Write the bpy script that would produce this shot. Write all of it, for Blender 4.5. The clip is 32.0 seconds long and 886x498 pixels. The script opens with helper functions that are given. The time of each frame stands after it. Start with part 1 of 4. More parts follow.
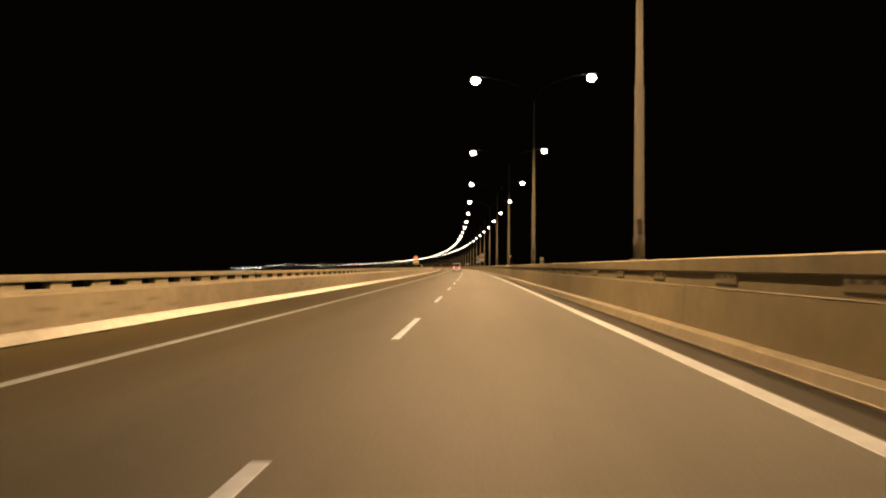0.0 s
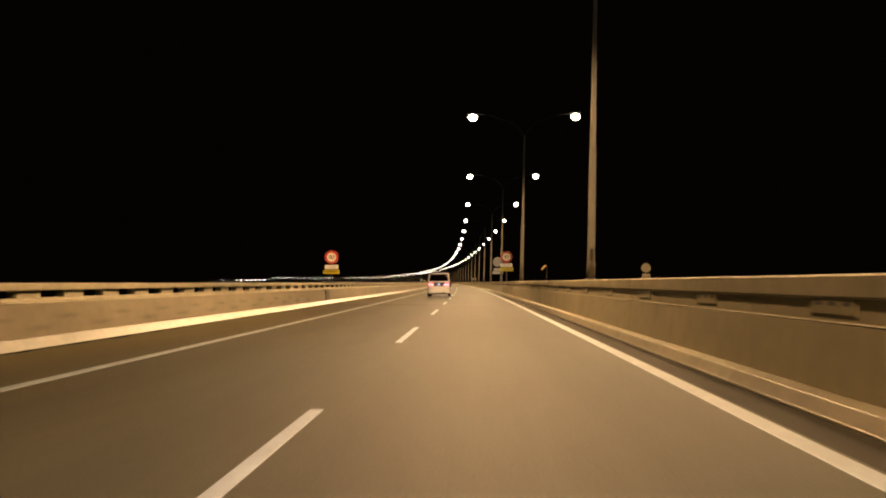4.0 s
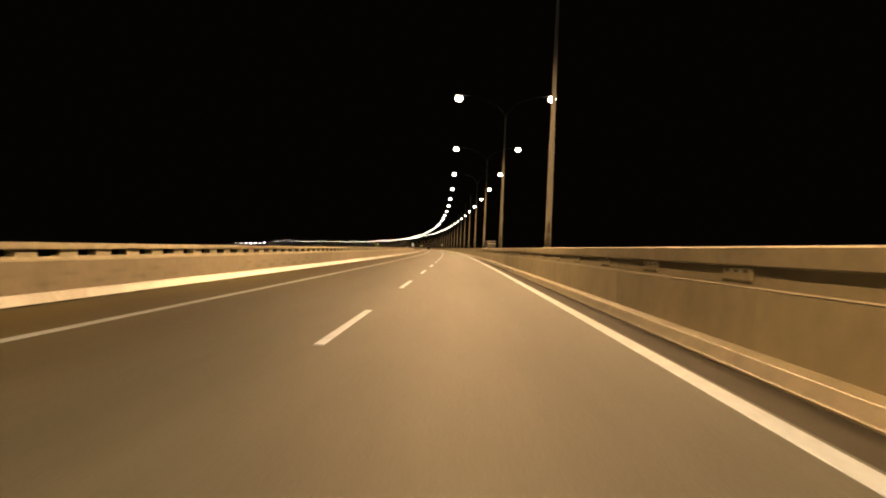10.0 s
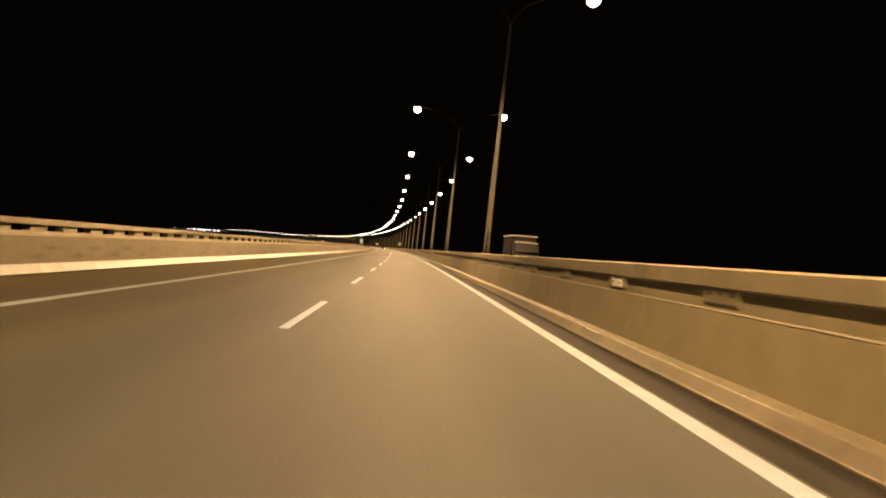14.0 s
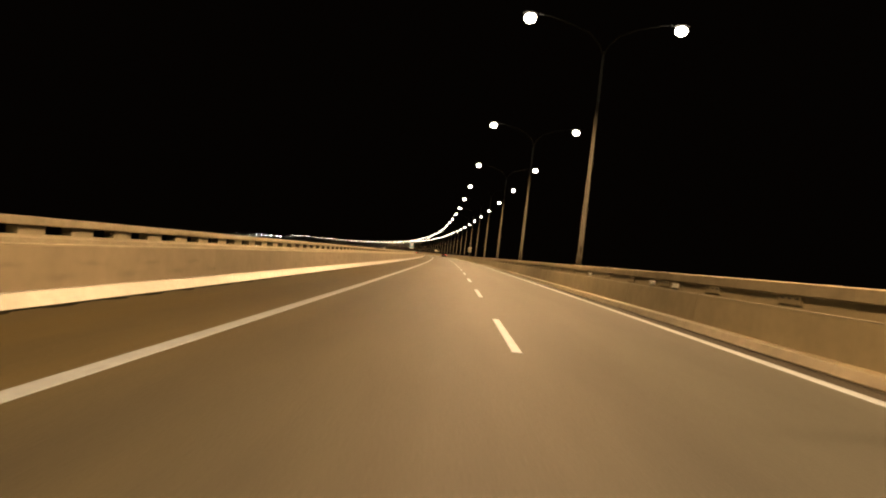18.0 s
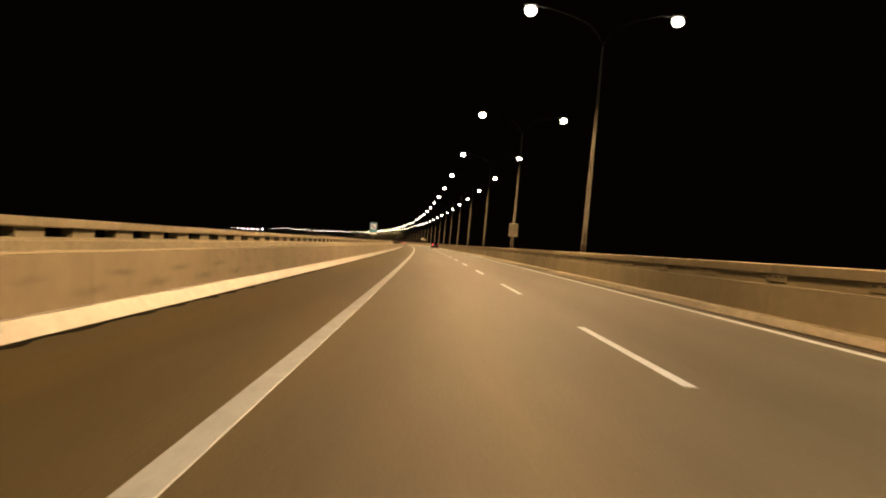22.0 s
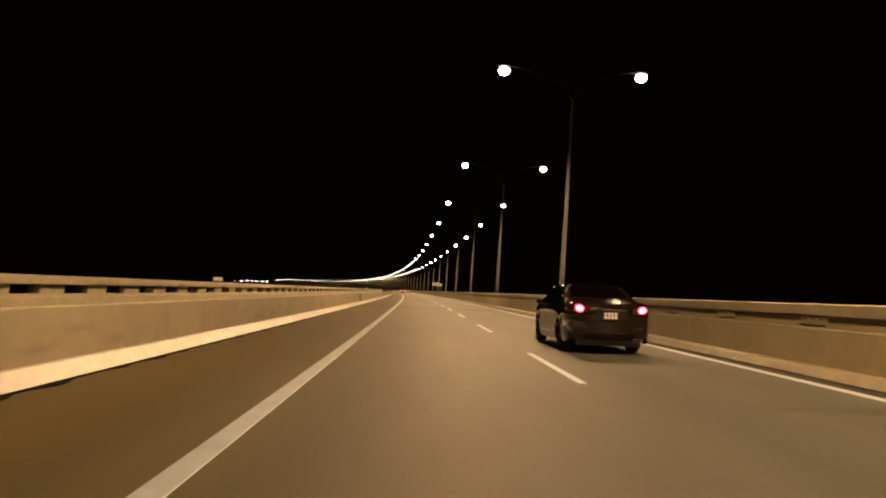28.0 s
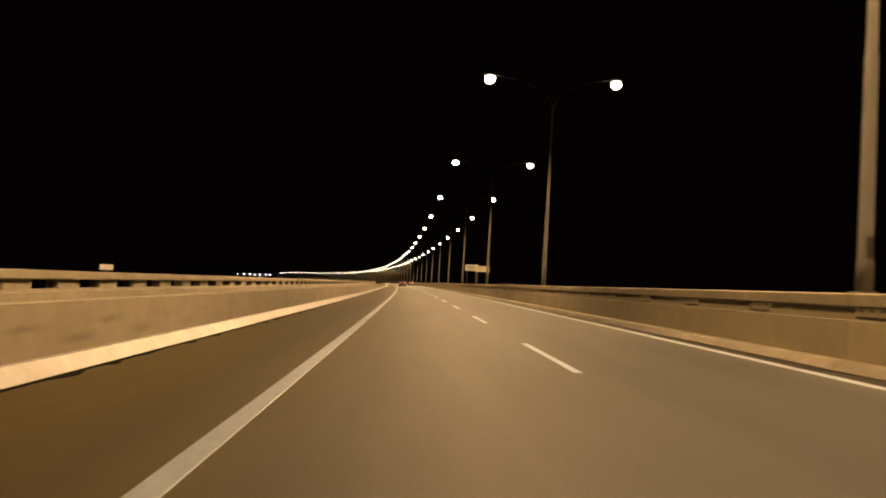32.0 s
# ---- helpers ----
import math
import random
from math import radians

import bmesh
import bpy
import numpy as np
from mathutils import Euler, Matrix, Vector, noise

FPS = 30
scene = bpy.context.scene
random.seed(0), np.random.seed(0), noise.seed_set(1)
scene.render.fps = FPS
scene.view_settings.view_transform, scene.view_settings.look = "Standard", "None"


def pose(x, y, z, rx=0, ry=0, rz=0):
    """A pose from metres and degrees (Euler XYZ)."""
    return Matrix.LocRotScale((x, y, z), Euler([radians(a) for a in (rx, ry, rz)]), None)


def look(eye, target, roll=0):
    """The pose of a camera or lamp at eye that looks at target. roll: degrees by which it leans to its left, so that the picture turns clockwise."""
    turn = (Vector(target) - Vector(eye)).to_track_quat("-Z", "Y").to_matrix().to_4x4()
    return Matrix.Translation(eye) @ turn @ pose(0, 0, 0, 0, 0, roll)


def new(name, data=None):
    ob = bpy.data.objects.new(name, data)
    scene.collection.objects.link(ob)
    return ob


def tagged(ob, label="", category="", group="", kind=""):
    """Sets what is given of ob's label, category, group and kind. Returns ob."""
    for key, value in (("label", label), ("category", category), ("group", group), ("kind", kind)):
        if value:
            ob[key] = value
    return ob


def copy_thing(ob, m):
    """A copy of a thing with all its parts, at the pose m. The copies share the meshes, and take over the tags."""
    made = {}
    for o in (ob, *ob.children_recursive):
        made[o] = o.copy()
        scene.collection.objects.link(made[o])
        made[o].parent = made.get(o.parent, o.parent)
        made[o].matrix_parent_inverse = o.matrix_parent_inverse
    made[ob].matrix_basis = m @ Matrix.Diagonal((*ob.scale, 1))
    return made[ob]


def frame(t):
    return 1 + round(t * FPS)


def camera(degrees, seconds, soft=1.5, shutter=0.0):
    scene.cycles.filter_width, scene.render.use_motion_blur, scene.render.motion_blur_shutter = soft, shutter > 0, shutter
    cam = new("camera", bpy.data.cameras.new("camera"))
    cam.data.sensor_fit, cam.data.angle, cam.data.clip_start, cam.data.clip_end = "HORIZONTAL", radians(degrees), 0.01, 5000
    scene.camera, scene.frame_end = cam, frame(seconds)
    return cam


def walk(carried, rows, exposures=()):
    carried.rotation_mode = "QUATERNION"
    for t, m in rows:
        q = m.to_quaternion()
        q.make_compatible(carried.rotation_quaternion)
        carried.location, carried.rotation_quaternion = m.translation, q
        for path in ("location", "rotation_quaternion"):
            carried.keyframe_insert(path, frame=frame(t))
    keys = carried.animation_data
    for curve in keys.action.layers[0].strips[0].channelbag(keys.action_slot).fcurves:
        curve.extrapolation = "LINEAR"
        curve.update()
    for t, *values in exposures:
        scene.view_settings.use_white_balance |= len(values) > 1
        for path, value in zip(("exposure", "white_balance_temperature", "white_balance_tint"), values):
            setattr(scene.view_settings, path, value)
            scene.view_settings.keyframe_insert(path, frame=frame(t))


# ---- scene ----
# The camera drives along a long bridge at night. Road coordinates: s metres along the lane line, v metres to its right.
SPACING = 26.894        # between lamp posts
BEND_START, BEND_ANGLE, BEND_LENGTH = -634.56, 0.4132, 3073.27


def alignment():
    """The lane line on the map: straight, a long bend to the left with eased ends, straight again."""
    s = np.arange(-100, 6000, 2.0)
    u = np.clip((s - BEND_START) / BEND_LENGTH, 0, 1)
    k = np.clip(np.minimum(1, np.minimum(u / 0.25, (1 - u) / 0.25)), 0, 1) / 0.75 / BEND_LENGTH * BEND_ANGLE
    h = np.cumsum(k) * 2.0
    h -= h[50]
    x, y = np.cumsum(-np.sin(h)) * 2, np.cumsum(np.cos(h)) * 2
    return s, x - x[50], y - y[50], h


LINE = alignment()


def heading(s):
    return float(np.interp(s, LINE[0], LINE[3]))


def rise(s):
    """The deck climbs gently towards the main span, far beyond the bend."""
    u = min(1.0, max(0.0, (s - 1700.0) / 2600.0))
    return 14.0 * u * u * (3 - 2 * u)


def spot(s, v=0.0, z=0.0):
    h = heading(s)
    z += rise(s)
    return Vector((float(np.interp(s, LINE[0], LINE[1])) + math.cos(h) * v, float(np.interp(s, LINE[0], LINE[2])) + math.sin(h) * v, z))


def along(s, v=0.0, z=0.0, turn=0.0):
    """A pose on the road whose y axis runs along it."""
    p = spot(s, v, z)
    return pose(p.x, p.y, p.z, 0, 0, math.degrees(heading(s)) + turn)


# ---- camera: seconds, s, v, degrees of yaw from the road's direction, pitch and lean
EYE = 1.13
ROWS = (
    (0.0, -15.55, 1.29, 2.62, 1.45, 1.03),
    (0.5, -2.87, 1.29, 2.54, 1.50, 1.14),
    (1.0, 9.82, 1.28, 2.05, 1.62, 0.50),
    (1.5, 22.60, 1.29, 2.04, 2.37, -0.39),
    (2.0, 35.38, 1.30, 1.97, 2.06, -0.54),
    (2.5, 48.24, 1.32, 1.97, 2.20, -0.76),
    (4.5, 99.70, 1.40, 2.43, 2.73, 0.24),
    (5.0, 112.57, 1.41, 2.57, 1.93, 0.01),
    (5.5, 125.66, 1.44, 2.80, 1.33, 0.29),
    (6.0, 138.76, 1.47, 3.30, 1.54, -1.08),
    (6.5, 151.04, 1.53, 3.25, 1.13, 0.48),
    (7.0, 163.32, 1.60, 2.33, 1.04, -0.51),
    (7.5, 176.32, 1.63, 2.51, 1.35, 0.23),
    (8.0, 189.32, 1.67, 2.55, 1.25, 1.28),
    (8.5, 202.56, 1.65, 2.49, 2.99, 0.31),
    (9.0, 215.80, 1.63, 2.56, 1.18, -0.96),
    (9.5, 229.48, 1.62, 3.14, 0.29, -0.16),
    (10.0, 243.15, 1.60, 1.36, -0.06, -0.86),
    (10.5, 255.59, 1.61, 0.51, 0.27, -3.01),
    (11.0, 268.04, 1.61, 2.08, 2.48, -5.32),
    (11.5, 281.12, 1.68, 2.07, 5.75, -4.71),
    (12.0, 294.20, 1.74, -0.36, 5.74, -4.85),
    (12.5, 307.18, 1.73, -2.24, 3.09, -5.79),
    (13.0, 320.17, 1.72, -3.11, 1.19, -6.05),
    (13.5, 333.48, 1.60, -3.23, 0.04, -5.16),
    (14.0, 346.78, 1.48, -2.81, 0.23, -4.71),
    (14.5, 359.89, 1.20, -0.20, 0.23, -5.61),
    (16.5, 412.28, 0.06, -1.73, 1.01, -4.45),
    (17.0, 425.40, -0.24, -1.71, 0.99, -3.79),
    (17.2, 430.60, -0.35, -1.25, 0.87, -4.12),
    (17.5, 438.40, -0.51, -1.67, 0.91, -4.61),
    (18.0, 451.62, -0.88, 1.05, 0.42, -5.29),
    (18.5, 465.17, -1.29, -0.28, -1.76, -2.74),
    (19.0, 478.50, -1.65, 3.70, -0.15, -4.38),
    (19.5, 491.76, -1.89, 1.79, 0.50, -4.25),
    (20.0, 504.83, -2.08, 2.43, 3.43, -5.37),
    (20.2, 510.28, -2.16, 0.79, 5.07, -6.28),
    (20.5, 518.74, -2.23, -0.30, 2.60, -7.90),
    (20.8, 526.98, -2.22, -0.22, 2.67, -5.92),
    (21.0, 532.62, -2.32, -0.62, 6.98, -7.18),
    (21.2, 537.49, -2.25, 0.46, 8.58, -7.71),
    (21.5, 545.66, -2.40, 0.63, -0.12, -5.72),
    (22.0, 558.66, -2.44, -1.13, -0.36, -3.92),
    (22.5, 571.99, -2.50, -1.17, -0.35, -1.88),
    (23.0, 585.23, -2.52, -0.52, 0.25, -3.23),
    (23.5, 598.67, -2.58, -0.23, 0.70, -3.75),
    (24.0, 612.00, -2.61, -1.11, 0.46, -3.27),
    (24.5, 625.20, -2.60, -1.23, 0.40, -3.09),
    (25.0, 638.45, -2.57, -1.14, 0.51, -2.02),
    (25.5, 651.74, -2.44, -1.32, 0.72, -1.93),
    (27.5, 704.99, -2.28, -1.87, 2.63, -1.68),
    (28.0, 718.30, -2.22, -1.74, 3.44, -2.43),
    (28.5, 731.36, -2.18, -1.42, 3.56, -2.29),
    (29.0, 744.43, -2.15, -1.63, 3.68, -2.74),
    (29.5, 757.46, -2.15, -1.09, 3.17, -2.37),
    (30.0, 770.50, -2.15, -1.77, 3.53, -3.51),
    (30.5, 783.59, -2.15, -2.36, 3.70, -2.96),
    (31.0, 796.15, -2.16, -2.15, 3.41, -2.94),
    (31.5, 809.75, -2.21, -2.19, 2.93, -2.08),
    (32.0, 822.81, -2.26, -2.31, 2.78, -1.97),
)

cam = camera(2 * math.degrees(math.atan(784 / 1260)), 32.0, soft=2.0, shutter=0.13)


def view(s, v, yaw, pitch, lean):
    eye, a, b = spot(s, v, EYE), heading(s) + radians(yaw), radians(pitch)
    ahead = Vector((-math.sin(a) * math.cos(b), math.cos(a) * math.cos(b), math.sin(b)))
    return look(eye, eye + ahead * 10, -lean)


walk(cam, [(t, view(s, v, yaw, pitch, lean)) for t, s, v, yaw, pitch, lean in ROWS],
     exposures=((0.0, 0.05), (4.0, 0.1), (8.0, 0.25), (13.0, 0.3), (17.0, 0.15), (20.0, 0.0), (23.0, 0.0), (28.0, -0.2), (32.0, -0.2)))

# ---- world and lights
world = bpy.data.worlds.new("night_sky")
scene.world = world
world.use_nodes = True
world.node_tree.nodes["Background"].inputs[0].default_value = (0.62, 0.40, 0.26, 1)
world.node_tree.nodes["Background"].inputs[1].default_value = 0.002
SODIUM = (1.0, 0.587, 0.26)
LAMP_POWER = 19000.0
LAMP_HEIGHT, LAMP_REACH, POST_V, POLE_V = 12.28, 3.45, 5.07, 4.86


def street_light(s, v, power, tilt):
    """The light of a lamp head: thrown far along the road and, by its tilt, away from the median."""
    bulb = bpy.data.lights.new("street_light", "SPOT")
    bulb.energy, bulb.color, bulb.shadow_soft_size = power, SODIUM, 0.3
    bulb.spot_size, bulb.spot_blend = radians(150), 0.8
    new("street_light", bulb).matrix_world = along(s, v, LAMP_HEIGHT - 0.36) @ pose(0, 0, 0, 0, tilt, 0) @ Matrix.Diagonal((1, 3, 1, 1))


for k in range(-2, 42):
    for side in (-1, 1):
        street_light(k * SPACING, POST_V + side * LAMP_REACH, LAMP_POWER, -32 * side)
for k in range(42, 100):
    street_light(k * SPACING, POST_V, LAMP_POWER, 0)


# ---- materials
def node(nt, kind, **inputs):
    n = nt.nodes.new(kind)
    for key, value in inputs.items():
        n.inputs[key.replace("_", " ")].default_value = value
    return n


def surface(name, colour, rough=0.6, metal=0.0, grain=0.0, scale=8.0, second=0.0, second_scale=1.0, bump=0.0, bump_scale=40.0,
            stretch=(1, 1, 1), uv=False, vary=0.0, coat=0.0, spec=0.5):
    """A painted, worn or mineral surface: two sizes of mottling in colour and roughness, and fine relief."""
    m = bpy.data.materials.new(name)
    m.use_nodes = True
    nt = m.node_tree
    b = nt.nodes["Principled BSDF"]
    b.inputs["Base Color"].default_value = (*colour, 1)
    b.inputs["Roughness"].default_value, b.inputs["Metallic"].default_value = rough, metal
    b.inputs["Coat Weight"].default_value = coat
    b.inputs["Specular IOR Level"].default_value = spec
    at = nt.nodes.new("ShaderNodeTexCoord")
    mapping = nt.nodes.new("ShaderNodeMapping")
    mapping.inputs["Scale"].default_value = stretch
    nt.links.new(at.outputs["UV" if uv else "Object"], mapping.inputs[0])
    if vary:
        own = nt.nodes.new("ShaderNodeObjectInfo")
        far = nt.nodes.new("ShaderNodeMath")
        far.operation = "MULTIPLY"
        far.inputs[1].default_value = 137.0
        nt.links.new(own.outputs["Random"], far.inputs[0])
        nt.links.new(far.outputs[0], mapping.inputs["Location"])
    value = None
    for amount, size in ((grain, scale), (second, second_scale)):
        if amount:
            tex = node(nt, "ShaderNodeTexNoise", Scale=size, Detail=5.0, Roughness=0.6)
            nt.links.new(mapping.outputs[0], tex.inputs["Vector"])
            ramp = nt.nodes.new("ShaderNodeMapRange")
            for i, v in enumerate((0.3, 0.7, 1 - amount, 1 + amount)):
                ramp.inputs[i + 1].default_value = v
            nt.links.new(tex.outputs[0], ramp.inputs[0])
            if value is None:
                value = ramp.outputs[0]
            else:
                mul = nt.nodes.new("ShaderNodeMath")
                mul.operation = "MULTIPLY"
                nt.links.new(value, mul.inputs[0])
                nt.links.new(ramp.outputs[0], mul.inputs[1])
                value = mul.outputs[0]
    if vary:
        info = nt.nodes.new("ShaderNodeObjectInfo")
        ramp = nt.nodes.new("ShaderNodeMapRange")
        for i, v in enumerate((0, 1, 1 - vary, 1 + vary)):
            ramp.inputs[i + 1].default_value = v
        nt.links.new(info.outputs["Random"], ramp.inputs[0])
        if value is None:
            value = ramp.outputs[0]
        else:
            mul = nt.nodes.new("ShaderNodeMath")
            mul.operation = "MULTIPLY"
            nt.links.new(value, mul.inputs[0])
            nt.links.new(ramp.outputs[0], mul.inputs[1])
            value = mul.outputs[0]
    if value is not None:
        mix = nt.nodes.new("ShaderNodeVectorMath")
        mix.operation = "SCALE"
        mix.inputs[0].default_value = colour
        nt.links.new(value, mix.inputs["Scale"])
        nt.links.new(mix.outputs[0], b.inputs["Base Color"])
    if bump:
        tex = node(nt, "ShaderNodeTexNoise", Scale=bump_scale, Detail=3.0)
        nt.links.new(at.outputs["UV" if uv else "Object"], tex.inputs["Vector"])
        bp = nt.nodes.new("ShaderNodeBump")
        bp.inputs["Strength"].default_value, bp.inputs["Distance"].default_value = bump, 0.01
        nt.links.new(tex.outputs[0], bp.inputs["Height"])
        nt.links.new(bp.outputs[0], b.inputs["Normal"])
    return m


def glowing(name, colour, strength):
    m = bpy.data.materials.new(name)
    m.use_nodes = True
    b = m.node_tree.nodes["Principled BSDF"]
    b.inputs["Base Color"].default_value = (*colour, 1)
    b.inputs["Emission Color"].default_value = (*colour, 1)
    b.inputs["Emission Strength"].default_value = strength
    return m


def asphalt_material():
    """Worn asphalt: stone grain, polished wheel tracks, darker oil bands and patches, all along the road (u metres on, v across)."""
    m = surface("asphalt", (0.0228, 0.0246, 0.0206), 0.6, grain=0.14, scale=3.0, second=0.36, second_scale=0.3, bump=0.1, bump_scale=60,
                stretch=(0.12, 1, 1), uv=True, spec=0.36)
    nt = m.node_tree
    b = nt.nodes["Principled BSDF"]
    at = nt.nodes["Texture Coordinate"]
    fine = node(nt, "ShaderNodeTexNoise", Scale=45.0, Detail=2.0)
    nt.links.new(at.outputs["UV"], fine.inputs["Vector"])
    rough = nt.nodes.new("ShaderNodeMapRange")
    for i, v in enumerate((0.35, 0.65, 0.66, 0.76)):
        rough.inputs[i + 1].default_value = v
    nt.links.new(fine.outputs[0], rough.inputs[0])
    nt.links.new(rough.outputs[0], b.inputs["Roughness"])
    # wheel tracks: a wave across the road, one lane wide twice
    sep = nt.nodes.new("ShaderNodeSeparateXYZ")
    nt.links.new(at.outputs["UV"], sep.inputs[0])
    wave = nt.nodes.new("ShaderNodeMath")
    wave.operation = "MULTIPLY"
    wave.inputs[1].default_value = 2 * math.pi / 1.8
    nt.links.new(sep.outputs[1], wave.inputs[0])
    sine = nt.nodes.new("ShaderNodeMath")
    sine.operation = "COSINE"
    nt.links.new(wave.outputs[0], sine.inputs[0])
    track = nt.nodes.new("ShaderNodeMapRange")
    for i, v in enumerate((-1, 1, 0.9, 1.12)):
        track.inputs[i + 1].default_value = v
    nt.links.new(sine.outputs[0], track.inputs[0])
    old = b.inputs["Base Color"].links[0].from_socket
    mul = nt.nodes.new("ShaderNodeVectorMath")
    mul.operation = "SCALE"
    nt.links.new(old, mul.inputs[0])
    nt.links.new(track.outputs[0], mul.inputs["Scale"])
    # a browner tint covers the shoulder and thins out, unevenly, over the edge line
    drift = node(nt, "ShaderNodeTexNoise", Scale=0.5, Detail=4.0)
    nt.links.new(nt.nodes["Mapping"].outputs[0], drift.inputs["Vector"])
    edge = nt.nodes.new("ShaderNodeMath")
    edge.operation = "MULTIPLY_ADD"
    edge.inputs[1].default_value = 3.0
    nt.links.new(drift.outputs[0], edge.inputs[0])
    nt.links.new(sep.outputs[1], edge.inputs[2])
    shoulder_tint = nt.nodes.new("ShaderNodeMapRange")
    for i, v in enumerate((-3.4, 0.6, 1.0, 0.0)):
        shoulder_tint.inputs[i + 1].default_value = v
    nt.links.new(edge.outputs[0], shoulder_tint.inputs[0])
    brown = nt.nodes.new("ShaderNodeMix")
    brown.data_type = "RGBA"
    brown.blend_type = "MULTIPLY"
    nt.links.new(shoulder_tint.outputs[0], brown.inputs["Factor"])
    nt.links.new(mul.outputs[0], brown.inputs["A"])
    brown.inputs["B"].default_value = (1.5, 1.02, 0.14, 1)
    nt.links.new(brown.outputs["Result"], b.inputs["Base Color"])
    return m


ASPHALT = asphalt_material()
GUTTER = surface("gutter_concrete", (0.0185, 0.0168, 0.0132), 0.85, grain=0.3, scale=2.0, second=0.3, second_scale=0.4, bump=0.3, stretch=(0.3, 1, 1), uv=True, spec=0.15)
CONCRETE = surface("barrier_concrete", (0.175, 0.153, 0.108), 0.8, grain=0.09, scale=4.0, second=0.12, second_scale=0.7, bump=0.35, bump_scale=60,
                   stretch=(1, 0.8, 0.8), vary=0.06)
MEDIAN_WALL = surface("median_concrete", (0.205, 0.176, 0.106), 0.8, grain=0.09, scale=4.0, second=0.14, second_scale=0.6, bump=0.35, bump_scale=60,
                      stretch=(1, 0.8, 0.8), vary=0.06)


def add_blots(m, step=2.07):
    """Dark smudges round the filled tie holes of the formwork, in two rows."""
    nt = m.node_tree
    b = nt.nodes["Principled BSDF"]
    at = nt.nodes["Texture Coordinate"]
    warp = node(nt, "ShaderNodeTexNoise", Scale=2.6, Detail=4.0)
    nt.links.new(at.outputs["Object"], warp.inputs["Vector"])
    sep = nt.nodes.new("ShaderNodeSeparateXYZ")
    nt.links.new(at.outputs["Object"], sep.inputs[0])

    def calc(op, a, c, d=None):
        n = nt.nodes.new("ShaderNodeMath")
        n.operation = op
        for i, x in enumerate((a, c, d)):
            if x is None:
                continue
            if isinstance(x, (int, float)):
                n.inputs[i].default_value = x
            else:
                nt.links.new(x, n.inputs[i])
        return n.outputs[0]

    wob = calc("MULTIPLY", calc("SUBTRACT", warp.outputs[0], 0.5), 0.13)
    total = None
    for shift, z, wy, wz in ((0.3, 0.52, 0.3, 0.035), (1.15, 0.34, 0.36, 0.045)):
        y = calc("SUBTRACT", calc("WRAP", calc("ADD", sep.outputs[1], shift), step / 2, -step / 2), calc("MULTIPLY", wob, 2.0))
        d = calc("ADD", calc("POWER", calc("DIVIDE", y, wy), 2.0), calc("POWER", calc("DIVIDE", calc("ADD", calc("SUBTRACT", sep.outputs[2], z), wob), wz), 2.0))
        k = calc("POWER", 2.0, calc("MULTIPLY", d, -1.0))
        total = k if total is None else calc("ADD", total, k)
    info = nt.nodes.new("ShaderNodeObjectInfo")
    shade = calc("SUBTRACT", 1.0, calc("MULTIPLY", total, calc("MULTIPLY", info.outputs["Random"], 0.36)))
    old = b.inputs["Base Color"].links[0].from_socket
    mul = nt.nodes.new("ShaderNodeVectorMath")
    mul.operation = "SCALE"
    nt.links.new(old, mul.inputs[0])
    nt.links.new(shade, mul.inputs["Scale"])
    nt.links.new(mul.outputs[0], b.inputs["Base Color"])


add_blots(CONCRETE)
TOE = surface("pale_painted_concrete", (0.207, 0.211, 0.203), 0.42, grain=0.12, scale=6.0, second=0.16, second_scale=1.3, bump=0.12, bump_scale=50, vary=0.1, spec=0.42)
RAIL = surface("rail_concrete", (0.25, 0.228, 0.165), 0.7, grain=0.12, scale=7.0, second=0.16, second_scale=1.1, bump=0.25, vary=0.06)
MEDIAN_RAIL = surface("median_rail_concrete", (0.225, 0.193, 0.125), 0.7, grain=0.12, scale=7.0, second=0.16, second_scale=1.1, bump=0.25, vary=0.06)
DECK = surface("deck_concrete", (0.3, 0.29, 0.27), 0.85, grain=0.15, scale=1.0, second=0.15, second_scale=0.2, bump=0.2)
PAINT = surface("road_paint", (0.18, 0.218, 0.272), 0.55, grain=0.16, scale=14.0, second=0.14, second_scale=2.0, bump=0.3, bump_scale=90, uv=True)
# bluish base makes up for white headlamp light missing on the dashes
DASH_PAINT = surface("lane_paint", (0.215, 0.275, 0.4), 0.55, grain=0.16, scale=12.0, second=0.12, second_scale=2.0, bump=0.3, bump_scale=90, vary=0.12)
GALVANISED = surface("galvanised_steel", (0.078, 0.074, 0.062), 0.75, 0.0, grain=0.12, scale=5.0, second=0.1, second_scale=1.2, stretch=(1, 1, 0.3))
STEEL_JOINT = surface("joint_steel", (0.05, 0.046, 0.038), 0.62, 0.3, grain=0.3, scale=9.0)
MORTAR = surface("pale_mortar", (0.17, 0.163, 0.13), 0.75, grain=0.25, scale=6.0, second=0.2, second_scale=1.2, bump=0.2)
RUBBER = surface("black_rubber", (0.015, 0.015, 0.015), 0.75, grain=0.2, scale=30.0)
HOUSING = surface("lamp_housing", (0.3, 0.3, 0.29), 0.5, 0.3, grain=0.1, scale=10.0)
LENS = glowing("sodium_lens", (1.0, 0.87, 0.66), 18.0)
# near-black base puts the shade above the lenses into arms and heads
ARM = surface("shade_dark_steel", (0.004, 0.0036, 0.0032), 0.7, grain=0.2, scale=6.0)
MEDIAN_TOE = surface("bare_toe_concrete", (0.155, 0.135, 0.09), 0.5, grain=0.16, scale=5.0, second=0.2, second_scale=1.0, bump=0.3, bump_scale=50, vary=0.1)
WATER = surface("night_sea", (0.006, 0.009, 0.012), 0.12, grain=0.2, scale=0.05, bump=0.5, bump_scale=0.4)


